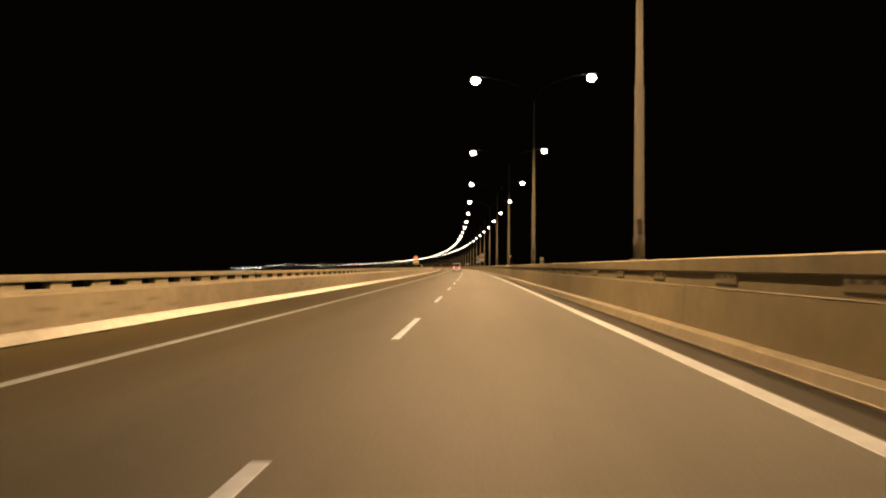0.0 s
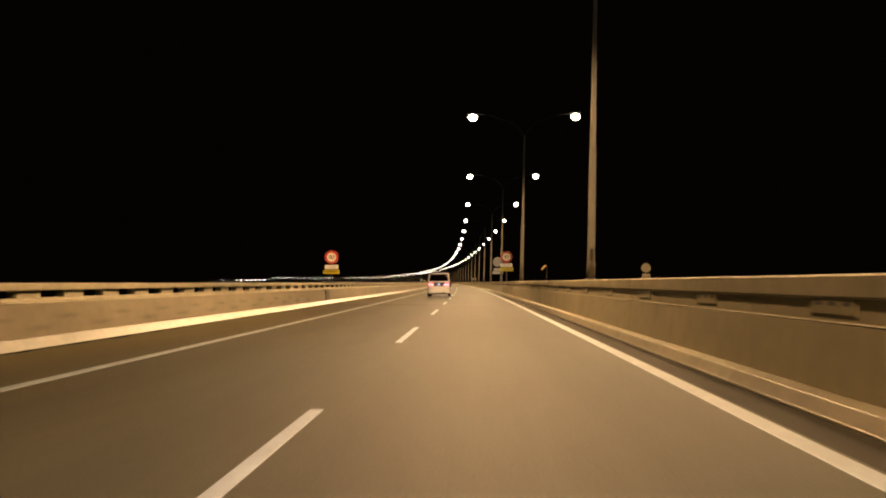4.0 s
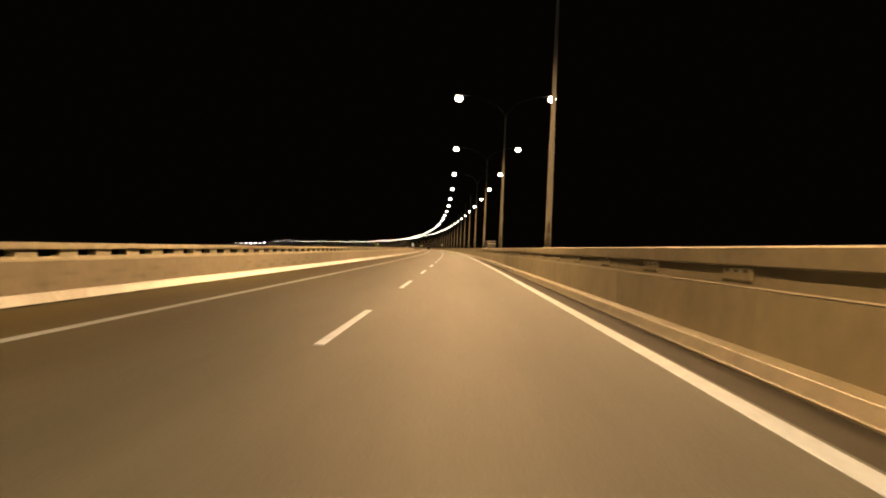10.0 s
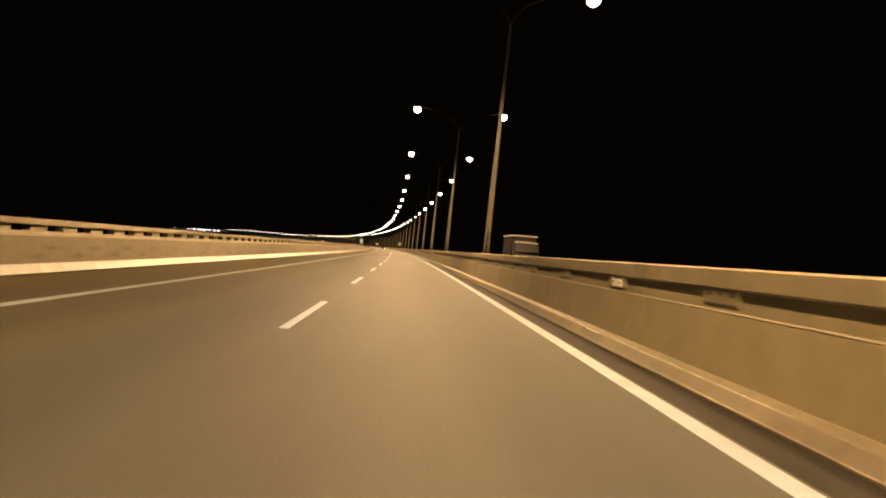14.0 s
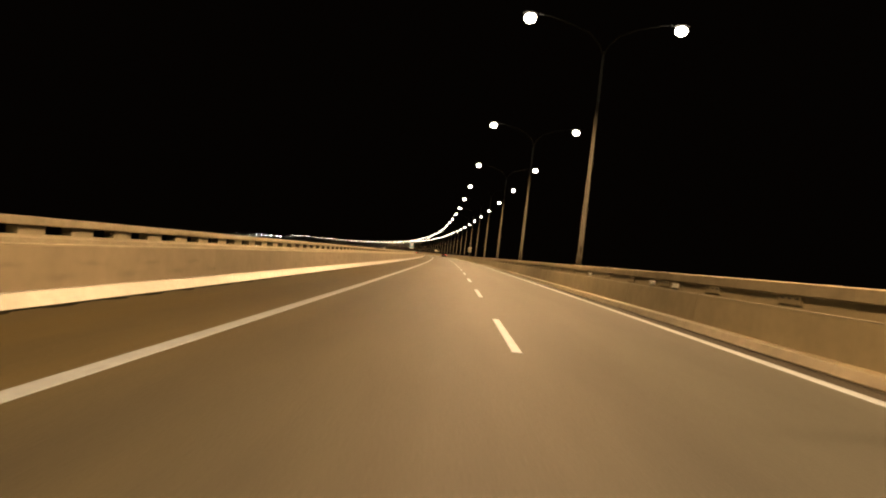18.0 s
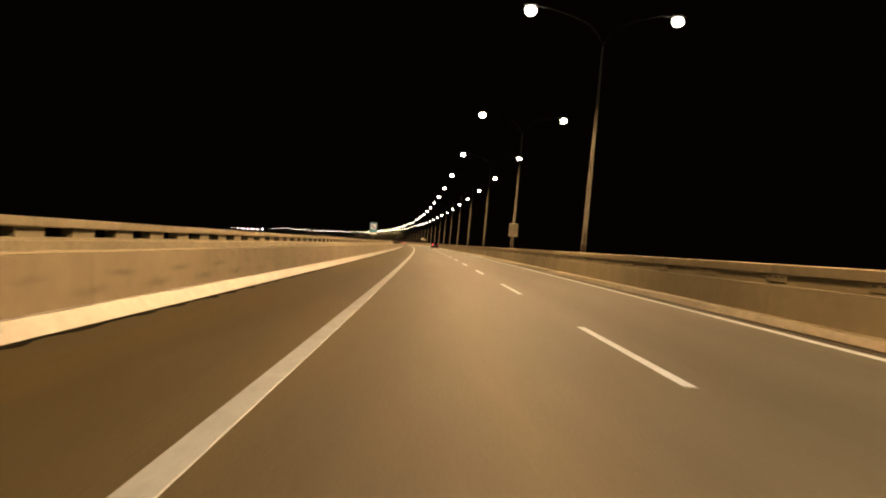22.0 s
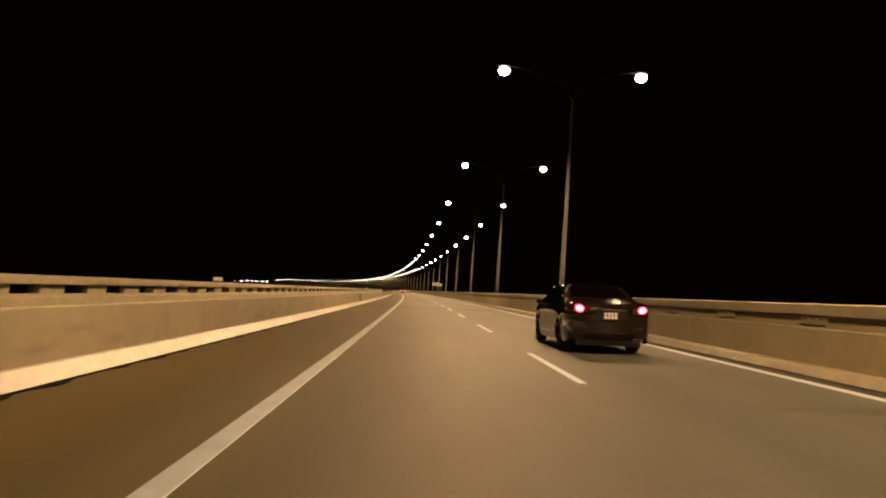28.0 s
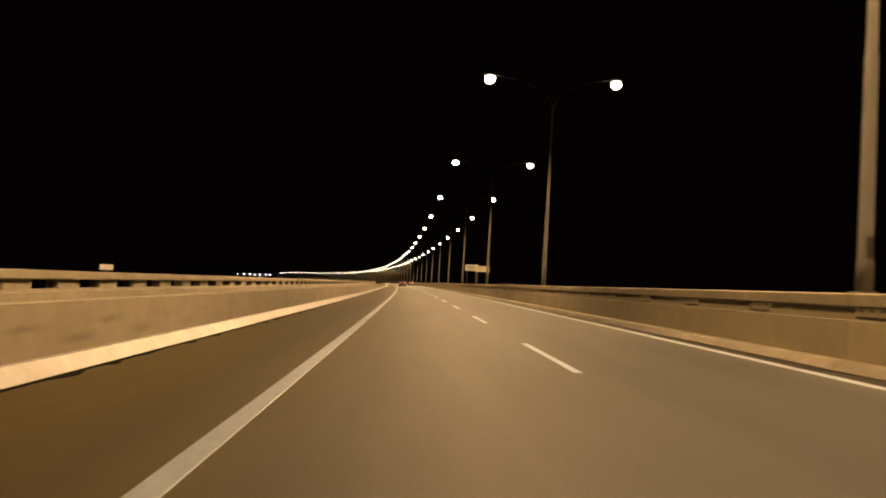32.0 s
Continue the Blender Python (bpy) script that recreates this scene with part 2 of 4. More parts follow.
# ---- mesh helpers
def part(name, bm, material, parent=None, label="", smooth=False):
    me = bpy.data.meshes.new(name)
    bmesh.ops.recalc_face_normals(bm, faces=bm.faces)
    bm.to_mesh(me)
    bm.free()
    me.materials.append(material)
    if smooth:
        me.shade_smooth()
    ob = new(name, me)
    if parent is not None:
        ob.parent = parent
    return tagged(ob, label)


def empty(name, label="", category="", group="", kind=""):
    ob = tagged(new(name), label, category, group, kind)
    ob.empty_display_size = 0.2
    return ob


def box(bm, lo, hi, bevel=0.0):
    r = bmesh.ops.create_cube(bm, size=1.0)
    for v in r["verts"]:
        v.co = Vector([lo[i] + (v.co[i] + 0.5) * (hi[i] - lo[i]) for i in range(3)])
    if bevel:
        edges = {e for v in r["verts"] for e in v.link_edges}
        bmesh.ops.bevel(bm, geom=list(edges), offset=bevel, segments=2, affect="EDGES", profile=0.6)
    return bm


def tube(bm, points, radii, sides=12):
    """A round bar through points, with a radius at each."""
    rings = []
    for i, p in enumerate(points):
        p = Vector(p)
        d = (Vector(points[min(i + 1, len(points) - 1)]) - Vector(points[max(i - 1, 0)])).normalized()
        a = d.orthogonal().normalized() if abs(d.z) > 0.99 else d.cross(Vector((0, 0, 1))).normalized()
        b = d.cross(a)
        rings.append([bm.verts.new(p + (a * math.cos(w) + b * math.sin(w)) * radii[i]) for w in [2 * math.pi * j / sides for j in range(sides)]])
    for r0, r1 in zip(rings, rings[1:]):
        for j in range(sides):
            bm.faces.new((r0[j], r0[(j + 1) % sides], r1[(j + 1) % sides], r1[j]))
    bm.faces.new(rings[0][::-1])
    bm.faces.new(rings[-1])
    return bm


def disc(bm, centre, radius, depth, axis="Y", sides=28, inner=0.0):
    """A round plate or ring whose faces look along the axis; centre is its front."""
    turn = {"Y": Matrix.Rotation(radians(90), 4, "X"), "X": Matrix.Rotation(radians(90), 4, "Y"), "Z": Matrix.Identity(4)}[axis]
    at = Matrix.Translation(centre) @ turn
    loops = []
    for rad, z in ((radius, -depth / 2), (radius, depth / 2)) + (((inner, depth / 2), (inner, -depth / 2)) if inner else ()):
        loops.append([bm.verts.new(at @ Vector((rad * math.cos(2 * math.pi * j / sides), rad * math.sin(2 * math.pi * j / sides), z))) for j in range(sides)])
    pairs = list(zip(loops, loops[1:])) + ([(loops[-1], loops[0])] if inner else [])
    for r0, r1 in pairs:
        for j in range(sides):
            bm.faces.new((r0[j], r0[(j + 1) % sides], r1[(j + 1) % sides], r1[j]))
    if not inner:
        bm.faces.new(loops[0])
        bm.faces.new(loops[1][::-1])
    return bm


def sweep(name, profile, s0, s1, step, material, parent=None, label="", closed=True):
    """A profile of (v, z) drawn along the road, with metres along and across as its UV map."""
    count = max(1, int(math.ceil((s1 - s0) / step)))
    stations = [s0 + (s1 - s0) * i / count for i in range(count + 1)]
    n = len(profile)
    verts, faces = [], []
    for s in stations:
        verts += [tuple(spot(s, v, z)) for v, z in profile]
    for i in range(count):
        for j in range(n if closed else n - 1):
            a, b = i * n + j, i * n + (j + 1) % n
            faces.append((a, a + n, b + n, b))
    if closed:
        faces += [tuple(range(n)), tuple(reversed(range(count * n, count * n + n)))]
    me = bpy.data.meshes.new(name)
    me.from_pydata(verts, [], faces)
    uv = me.uv_layers.new(name="along")
    for poly in me.polygons:
        for li in poly.loop_indices:
            vi = me.loops[li].vertex_index
            uv.data[li].uv = (stations[vi // n], profile[vi % n][0])
    bm = bmesh.new()
    bm.from_mesh(me)
    bmesh.ops.recalc_face_normals(bm, faces=bm.faces)
    bm.to_mesh(me)
    bm.free()
    me.materials.append(material)
    ob = new(name, me)
    if parent is not None:
        ob.parent = parent
    return tagged(ob, label)


def plank(name, length, profile, material):
    """A straight piece of a profile (v, z), along y from its middle: mesh data to be shared."""
    bm = bmesh.new()
    a = [bm.verts.new((v, -length / 2, z)) for v, z in profile]
    b = [bm.verts.new((v, length / 2, z)) for v, z in profile]
    n = len(profile)
    for j in range(n):
        bm.faces.new((a[j], a[(j + 1) % n], b[(j + 1) % n], b[j]))
    bm.faces.new(a[::-1])
    bm.faces.new(b)
    bmesh.ops.recalc_face_normals(bm, faces=bm.faces)
    me = bpy.data.meshes.new(name)
    bm.to_mesh(me)
    bm.free()
    me.materials.append(material)
    return me


def lay(name, mesh, m, parent):
    ob = new(name, mesh)
    ob.parent = parent
    ob.matrix_basis = m
    return ob


# ---- sea, deck and road
NEAR0, NEAR1, FAR = -53.788, 941.29, 4900.0
sea = bmesh.new()
bmesh.ops.create_grid(sea, x_segments=8, y_segments=8, size=4800)
water = tagged(part("water", sea, WATER), "black night sea under the bridge", "sea", kind="structure")
water.location = (-900, 2200, -9.0)
deck = tagged(sweep("bridge_deck", [(-10.6, -0.25), (20.75, -0.25), (20.75, -0.6), (16.5, -0.9), (14.5, -2.6), (-4.4, -2.6), (-6.4, -0.9), (-10.6, -0.6)], -90, FAR, 25, DECK),
              "grey concrete box-girder deck carrying two carriageways", "bridge deck", kind="structure")
piers = bmesh.new()
for k in range(-1, 18):
    p = spot(k * SPACING * 2, 5.07, 0)
    for v in (-2.0, 12.0):
        q = spot(k * SPACING * 2, v, 0)
        tube(piers, [(q.x, q.y, -2.62), (q.x, q.y, -9.3)], [0.9, 0.9], 16)
tagged(part("bridge_piers", piers, DECK), "round concrete piers standing in the sea", "bridge piers", kind="structure")

road = tagged(sweep("road", [(-6.02, 0), (3.83, 0), (3.83, -0.25), (-6.02, -0.25)], -90, FAR, 8, ASPHALT),
              "worn asphalt carriageway with two lanes and a shoulder", "road", kind="structure")
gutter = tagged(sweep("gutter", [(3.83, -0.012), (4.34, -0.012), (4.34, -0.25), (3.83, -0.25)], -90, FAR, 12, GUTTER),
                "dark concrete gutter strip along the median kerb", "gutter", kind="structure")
road_opposite = tagged(sweep("road_opposite", [(5.8, 0), (16.2, 0), (16.2, -0.25), (5.8, -0.25)], -90, FAR, 12, ASPHALT),
                       "asphalt carriageway of the opposite direction", "road", kind="structure")
for v in (-3.59, 3.70):
    tagged(sweep("edge_line", [(v - 0.098, 0.0), (v - 0.088, 0.005), (v + 0.088, 0.005), (v + 0.098, 0.0)], -90, FAR, 8, PAINT),
           "solid white edge line painted on the asphalt", "road marking", kind="structure")
lane_line = empty("lane_line", "broken white lane line painted on the asphalt", "road marking", kind="structure")
DASH_LENGTH, DASH_STEP, DASH_FIRST = 4.6, 11.62, -4.37
dash = plank("dash", DASH_LENGTH, [(-0.065, 0.0), (-0.055, 0.005), (0.055, 0.005), (0.065, 0.0)], DASH_PAINT)
for k in range(-6, 410):
    s = DASH_FIRST + k * DASH_STEP + DASH_LENGTH / 2
    if s < FAR and (k < 120):
        lay("dash", dash, along(s, 0, 0.0005), lane_line)
sweep("far_dashes", [(-0.06, 0.0), (-0.05, 0.005), (0.05, 0.005), (0.06, 0.0)], DASH_FIRST + 121 * DASH_STEP, FAR, 30, DASH_PAINT, lane_line)

# expansion joints across both lanes
for s in (123.0, 444.5, 765.8):
    joint = tagged(new("expansion_joint"), "steel-edged expansion joint across the asphalt", "expansion joint", "joints of the deck", "structure")
    joint.matrix_basis = along(s, 0, 0)
    for y in (-0.16, 0.16):
        bm = bmesh.new()
        box(bm, (-5.98, y - 0.06, -0.1), (3.80, y + 0.06, 0.006), 0.004)
        part("steel_edge", bm, STEEL_JOINT, joint)
    bm = bmesh.new()
    box(bm, (-5.98, -0.098, -0.1), (3.80, 0.098, 0.003))
    part("rubber_seal", bm, RUBBER, joint)
# a pale mortar strip short of one joint, across the median-side lane alone
bm = bmesh.new()
box(bm, (-0.85, -0.18, -0.05), (3.58, 0.16, 0.005), 0.002)
tagged(part("mortar_strip", bm, MORTAR), "pale mortar strip laid across one lane before the joint", "mortar strip", kind="structure").matrix_basis = along(443.6, 0, 0)

# ---- parapets: sloping toe, wall, ledge, openings between posts and a top rail; the inner barrier ends at its wall
SEGMENT = SPACING * 3 / 13
NEAR1 = NEAR0 + 160 * SEGMENT
BLOCK_STEP = 3.425
BLOCK_FIRST = (353.65 - NEAR0) % BLOCK_STEP


def parapet(name, toe_v, sign, label, s0, s1, heights, toe_w, toe_paint, rail=True, pieces=True, wall_paint=CONCRETE, cap_paint=None, rail_paint=RAIL):
    """sign: the side on which the parapet lies, seen from the road."""
    toe_h, ledge, sill, head, top = heights
    w = toe_w - 0.36
    g = lambda pts: [(toe_v + sign * (a + w if a > 0.1 else a), z) for a, z in pts]
    back = 0.85 if rail else 0.66
    toe_p = g([(0, -0.05), (0, 0.006), (0.02, 0.016), (0.36, toe_h - 0.01), (0.38, toe_h), (0.42, toe_h), (0.42, -0.05)])
    if "median" in name:
        toe_p = [(toe_v + sign * a, z) for a, z in ((0, -0.05), (0, 0.006), (0.012, 0.016), (0.078, 0.128), (0.09, 0.138), (0.2, toe_h), (0.24, toe_h), (0.24, -0.05))]
    deep = (0.48, 0.484) if "median" in name else (0.54, 0.55)
    wall_p = g([(0.42, -0.05), (0.42, toe_h + 0.01), (0.465, ledge - 0.025), (min(0.49, deep[0] - 0.003), ledge)] + ([(deep[0], ledge + 0.004), (deep[1], sill), (back - 0.03, sill)] if rail else [(back - 0.03, ledge)]) + [(back, ledge - 0.03), (back, -0.05)])
    rail_p = g([(0.47, head), (0.455, head + 0.02), (0.455, top - 0.02), (0.475, top), (0.83, top), (0.85, top - 0.02), (0.85, head)])
    inner = back - 0.04 if not rail else deep[0] - 0.003
    cap_p = g([(0.468, ledge - 0.022), (0.463, ledge - 0.008), (0.469, ledge + 0.006), (inner, ledge + 0.006), (inner, ledge - 0.022)])
    front, solid = (0.488, 0.78) if "median" in name else (0.56, 0.98)
    post_p = g([(front, sill - 0.01), (front, head + 0.01), (0.82, head + 0.01), (0.82, sill - 0.01)])
    body = empty(name, label, "parapet" if rail else "barrier", kind="structure")
    if not pieces:
        sweep("toe", toe_p, s0, s1, 25, toe_paint, body)
        sweep("wall", wall_p, s0, s1, 25, wall_paint, body)
        if cap_paint:
            sweep("coping", cap_p, s0, s1, 25, cap_paint, body)
        if rail:
            sweep("top_rail", rail_p, s0, s1, 25, rail_paint, body)
            sweep("infill", post_p, s0, s1, 25, wall_paint, body)
        return body
    toe, wall = plank("toe", SEGMENT - 0.005, toe_p, toe_paint), plank("wall_panel", SEGMENT - 0.004, wall_p, wall_paint)
    beam, stub = plank("top_rail", SEGMENT - 0.004, rail_p, rail_paint), plank("post", solid, post_p, wall_paint)
    cap = plank("coping", SEGMENT - 0.012, cap_p, cap_paint or toe_paint)
    if "median" in name:
        # a recessed infill in the rail's shade; pale blocks stand proud of it, their three slots' dark put on as black
        # strips
        infill = plank("infill", SEGMENT - 0.004, post_p, wall_paint)
        stub = plank("post", solid, g([(0.486, ledge + 0.02), (0.469, ledge + 0.07), (0.468, head + 0.01), (0.62, head + 0.01), (0.62, ledge + 0.02)]), wall_paint)
        slot = plank("slot", 0.13, g([(0.466, head - 0.065), (0.466, head - 0.03), (0.5, head - 0.03), (0.5, head - 0.065)]), RUBBER)
        for k in range(int((s1 - s0) / BLOCK_STEP)):
            sp = BLOCK_FIRST + s0 + k * BLOCK_STEP
            block = lay("post", stub, along(sp), body)
            for y in (-0.25, 0.0, 0.25):
                lay("slot", slot, Matrix.Translation((0, y, 0)), block)
    singles, rest = 0, []
    for i in range(int(round((s1 - s0) / SEGMENT))):
        s = s0 + (i + 0.5) * SEGMENT
        lay("toe", toe, along(s), body)
        lay("wall_panel", wall, along(s), body)
        if cap_paint:
            lay("coping", cap, along(s), body)
        if not rail:
            continue
        lay("top_rail", beam, along(s), body)
        if "median" in name:
            lay("infill", infill, along(s), body)
            continue
        for j in range(3):
            sp = s - SEGMENT / 2 + (j + 0.5) * SEGMENT / 3
            if 60 <= sp < 760 and singles < 300:
                lay("post", stub, along(sp), body)
                singles += 1
            else:
                rest.append(sp)
    if rest:
        bm = bmesh.new()
        for sp in rest:
            start = len(bm.verts)
            bm.from_mesh(stub)
            bm.verts.ensure_lookup_table()
            bmesh.ops.transform(bm, matrix=along(sp), verts=bm.verts[start:])
        tagged(part("further_posts", bm, wall_paint, body), kind="stuff")
    return body


INNER_H, OUTER_H, RIGHT_H = (0.195, 0.78, 0, 0, 0), (0.14, 0.70, 0.745, 0.94, 1.13), (0.16, 0.775, 0.88, 0.985, 1.2)
for tail, s0, s1, pieces in (("", NEAR0, NEAR1, True), ("_far", NEAR1, FAR, False)):
    parapet("barrier_inner" + tail, -6.0, -1, "concrete barrier with a pale sloping toe beside the shoulder", s0, s1, INNER_H, 0.13, TOE, False, pieces, CONCRETE, RAIL)
    parapet("parapet_outer" + tail, -9.3, -1, "outer concrete parapet with slotted openings and a top rail", s0, s1, OUTER_H, 0.3, MEDIAN_TOE, True, pieces, RAIL)
    parapet("parapet_median" + tail, 4.3, 1, "concrete median parapet with sloping toe, slots and top rail", s0, s1, RIGHT_H, 0.18, MEDIAN_TOE, True, pieces, MEDIAN_WALL, RAIL, MEDIAN_RAIL)
parapet("parapet_opposite_median", 5.84, -1, "concrete parapet on the far side of the median gap", -90, FAR, RIGHT_H, 0.18, MEDIAN_TOE, True, False, MEDIAN_WALL)
parapet("barrier_opposite", 16.14, 1, "concrete barrier beside the opposite shoulder", -90, FAR, INNER_H, 0.13, TOE, False, False)
parapet("parapet_opposite", 19.44, 1, "outer concrete parapet of the opposite carriageway", -90, FAR, OUTER_H, 0.3, MEDIAN_TOE, True, False)
tagged(sweep("motorcycle_lane_opposite", [(16.54, 0), (19.46, 0), (19.46, -0.25), (16.54, -0.25)], -90, FAR, 12, ASPHALT),
       "narrow asphalt motorcycle lane of the opposite carriageway", "road", kind="structure")
tagged(sweep("motorcycle_lane", [(-9.32, 0), (-6.40, 0), (-6.40, -0.25), (-9.32, -0.25)], -90, FAR, 12, ASPHALT),
       "narrow asphalt motorcycle lane behind the inner barrier", "road", kind="structure")
GRIME = surface("gutter_grime", (0.006, 0.005, 0.003), 0.95, spec=0.05, grain=0.5, scale=2.5, second=0.4, second_scale=0.5, bump=0.6)


def dirt_line(v, s0, s1):
    """Wind-blown dirt against a kerb: dark clumps at uneven steps, with thin traces between them."""
    rng = np.random.default_rng(5)
    step = 0.15
    count = int((s1 - s0) / step)
    at = s0 + np.arange(count + 1) * step
    wide = 0.012 + 0.03 * np.convolve(rng.random(count + 8), np.ones(5) / 5, "same")[:count + 1]
    s = s0
    while s < s1:
        s += rng.uniform(1.05, 1.95)
        lump, reach = rng.uniform(0.03, 0.11), rng.uniform(0.18, 0.42)
        near = np.abs(at - s) < 3 * reach
        wide[near] += lump * np.exp(-((at[near] - s) / reach) ** 4)
    verts, faces = [], []
    for i in range(count + 1):
        verts += [tuple(spot(at[i], v - 0.03, 0.014)), tuple(spot(at[i], v + wide[i] * 0.5, 0.011)), tuple(spot(at[i], v + wide[i], 0.001))]
        if i:
            a = 3 * i
            faces += [(a - 3, a - 2, a + 1, a), (a - 2, a - 1, a + 2, a + 1)]
    me = bpy.data.meshes.new("grime_line")
    me.from_pydata(verts, [], faces)
    me.materials.append(GRIME)
    return tagged(new("grime_line", me), "dark uneven line of dirt along the barrier's foot", "dirt", kind="structure")


dirt_line(-5.99, NEAR0, NEAR1)
# steel cover plates over the gaps of the barriers at the joints
for s, v, side in ((446.6, -6.15, -1), (770.0, -6.15, -1), (124.5, -6.15, -1), (639.7, 4.51, 1), (445.0, 4.51, 1)):
    bm = bmesh.new()
    lean = 0.05
    a = [bm.verts.new((x + side * off, y, z)) for x, z, off in ((-side * 0.014, 0.215, 0.02), (-side * 0.014, 0.72, lean + 0.02)) for y in (-0.45, 0.45)]
    b = [bm.verts.new(p.co + Vector((side * 0.03, 0, 0))) for p in a]
    for q in ((0, 1, 3, 2),):
        bm.faces.new([a[i] for i in q])
        bm.faces.new([b[i] for i in reversed(q)])
        for i, j in zip(q, q[1:] + q[:1]):
            bm.faces.new((a[i], a[j], b[j], b[i]))
    plate = tagged(part("cover_plate", bm, STEEL_JOINT if side < 0 else HOUSING), "dull steel cover plate bolted over the barrier's gap", "cover plate", "cover plates", "structure")
    plate.matrix_basis = along(s, v)

# ---- lamp posts in the median
def street_lamp():
    """Stands on the median parapet's top; its arms curve up and out to the two heads."""
    lamp = empty("street_lamp", "tall galvanised double-armed lamp post with lit sodium heads", "street lamp", "lamp posts along the median")
    foot, off = RIGHT_H[4], POST_V - POLE_V
    bm = bmesh.new()
    lean = lambda z: -0.03 + 0.027 * (z - foot)
    tube(bm, [(lean(z), 0, z) for z in (foot, 1.7, 1.72, 5.0, 5.02, 11.0)], [0.125, 0.118, 0.108, 0.098, 0.085, 0.042], 14)
    part("pole", bm, GALVANISED, lamp, smooth=True)
    bm = bmesh.new()
    box(bm, (-0.2, -0.17, foot), (0.105, 0.17, foot + 0.03), 0.008)
    part("base_plate", bm, GALVANISED, lamp)
    bm = bmesh.new()
    box(bm, (-0.08, -0.125, 1.75), (0.04, -0.1, 2.1), 0.008)
    part("service_door", bm, GALVANISED, lamp)
    for side in (-1, 1):
        end = side * LAMP_REACH + off
        bm = bmesh.new()
        root = lean(10.8)
        pts = [(root + (end - root) * f, 0, z) for f, z in ((0.0, 10.8), (0.06, 11.3), (0.2, 11.8), (0.45, 12.15), (0.75, 12.42), (0.93, 12.48))]
        tube(bm, pts, [0.04, 0.036, 0.032, 0.028, 0.026, 0.025], 8)
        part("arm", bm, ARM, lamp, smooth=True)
        bm = bmesh.new()
        bmesh.ops.create_uvsphere(bm, u_segments=14, v_segments=8, radius=0.5)
        for v in bm.verts:
            v.co = Vector((end + v.co.x * 0.8, v.co.y * 0.55, 12.46 + (v.co.z * 0.2 if v.co.z > 0 else v.co.z * 0.1)))
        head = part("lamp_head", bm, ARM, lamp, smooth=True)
        bm = bmesh.new()
        bmesh.ops.create_uvsphere(bm, u_segments=20, v_segments=12, radius=0.5)
        for v in bm.verts:
            v.co = Vector((end + v.co.x * 0.58, v.co.y * 0.5, 12.26 + v.co.z * (0.38 if v.co.z > 0 else 0.52)))
        part("lens", bm, LENS, head, "glowing bowl lens", smooth=True)
    return lamp


first_lamp = street_lamp()
first_lamp.matrix_basis = along(-2 * SPACING, POLE_V)
for k in range(-1, 182):
    copy_thing(first_lamp, along(k * SPACING, POLE_V))


# ---- vehicles
WHITE_PAINT = surface("white_car_paint", (0.385, 0.405, 0.435), 0.30, grain=0.03, scale=3.0, second=0.05, second_scale=0.8, coat=0.7)
DARK_PAINT = surface("black_car_paint", (0.006, 0.0035, 0.004), 0.10, grain=0.1, scale=4.0, coat=0.7, spec=0.3)
GREY_PAINT = surface("grey_car_paint", (0.12, 0.12, 0.13), 0.3, grain=0.05, scale=4.0, coat=0.6)
TINTED = surface("tinted_glass", (0.0012, 0.0008, 0.001), 0.04, grain=0.1, scale=2.0, spec=0.2)
BLACK_TRIM = surface("black_trim", (0.005, 0.0048, 0.005), 0.3, grain=0.1, scale=20.0)
CHROME = surface("chrome", (0.72, 0.71, 0.69), 0.16, 1.0, grain=0.05, scale=10.0)
ALLOY = surface("alloy_rim", (0.36, 0.36, 0.37), 0.28, 0.6, grain=0.08, scale=12.0)
RED_GLASS = surface("red_lamp_glass", (0.035, 0.004, 0.007), 0.12, grain=0.05, scale=15.0, coat=1.0)
CLEAR_GLASS = surface("clear_lamp_glass", (0.2, 0.19, 0.19), 0.12, 0.3, grain=0.1, scale=20.0)
TAIL_GLOW = glowing("lit_tail_lamp", (1.0, 0.11, 0.15), 11.0)
RED_GLOW = glowing("lit_red_glass", (1.0, 0.03, 0.14), 0.7)
DARK_RIM = surface("dark_alloy_rim", (0.025, 0.024, 0.024), 0.35, 0.4, grain=0.1, scale=12.0)
WHITE_PLATE = surface("white_plate_bars", (0.55, 0.53, 0.5), 0.5, grain=0.1, scale=20.0)
BRAKE_STEEL = surface("brake_steel", (0.32, 0.30, 0.27), 0.42, 0.7, grain=0.3, scale=9.0)
SEAM = surface("panel_seam", (0.07, 0.07, 0.07), 0.6, grain=0.1, scale=10.0)
HEAD_GLOW = glowing("lit_headlamp", (1.0, 0.96, 0.88), 30.0)
PLATE_GLOW = glowing("lit_plate_bar", (0.32, 0.48, 1.0), 0.8)
PLATE = surface("number_plate", (0.012, 0.018, 0.05), 0.35, grain=0.1, scale=20.0)
STICKER = surface("pale_sticker", (0.26, 0.22, 0.17), 0.5, grain=0.2, scale=30.0)
ORANGE = surface("orange_sticker", (0.24, 0.12, 0.03), 0.5, grain=0.2, scale=30.0)


def curve_of(points):
    xs, ys = zip(*points)
    return lambda x: float(np.interp(x, xs, ys))


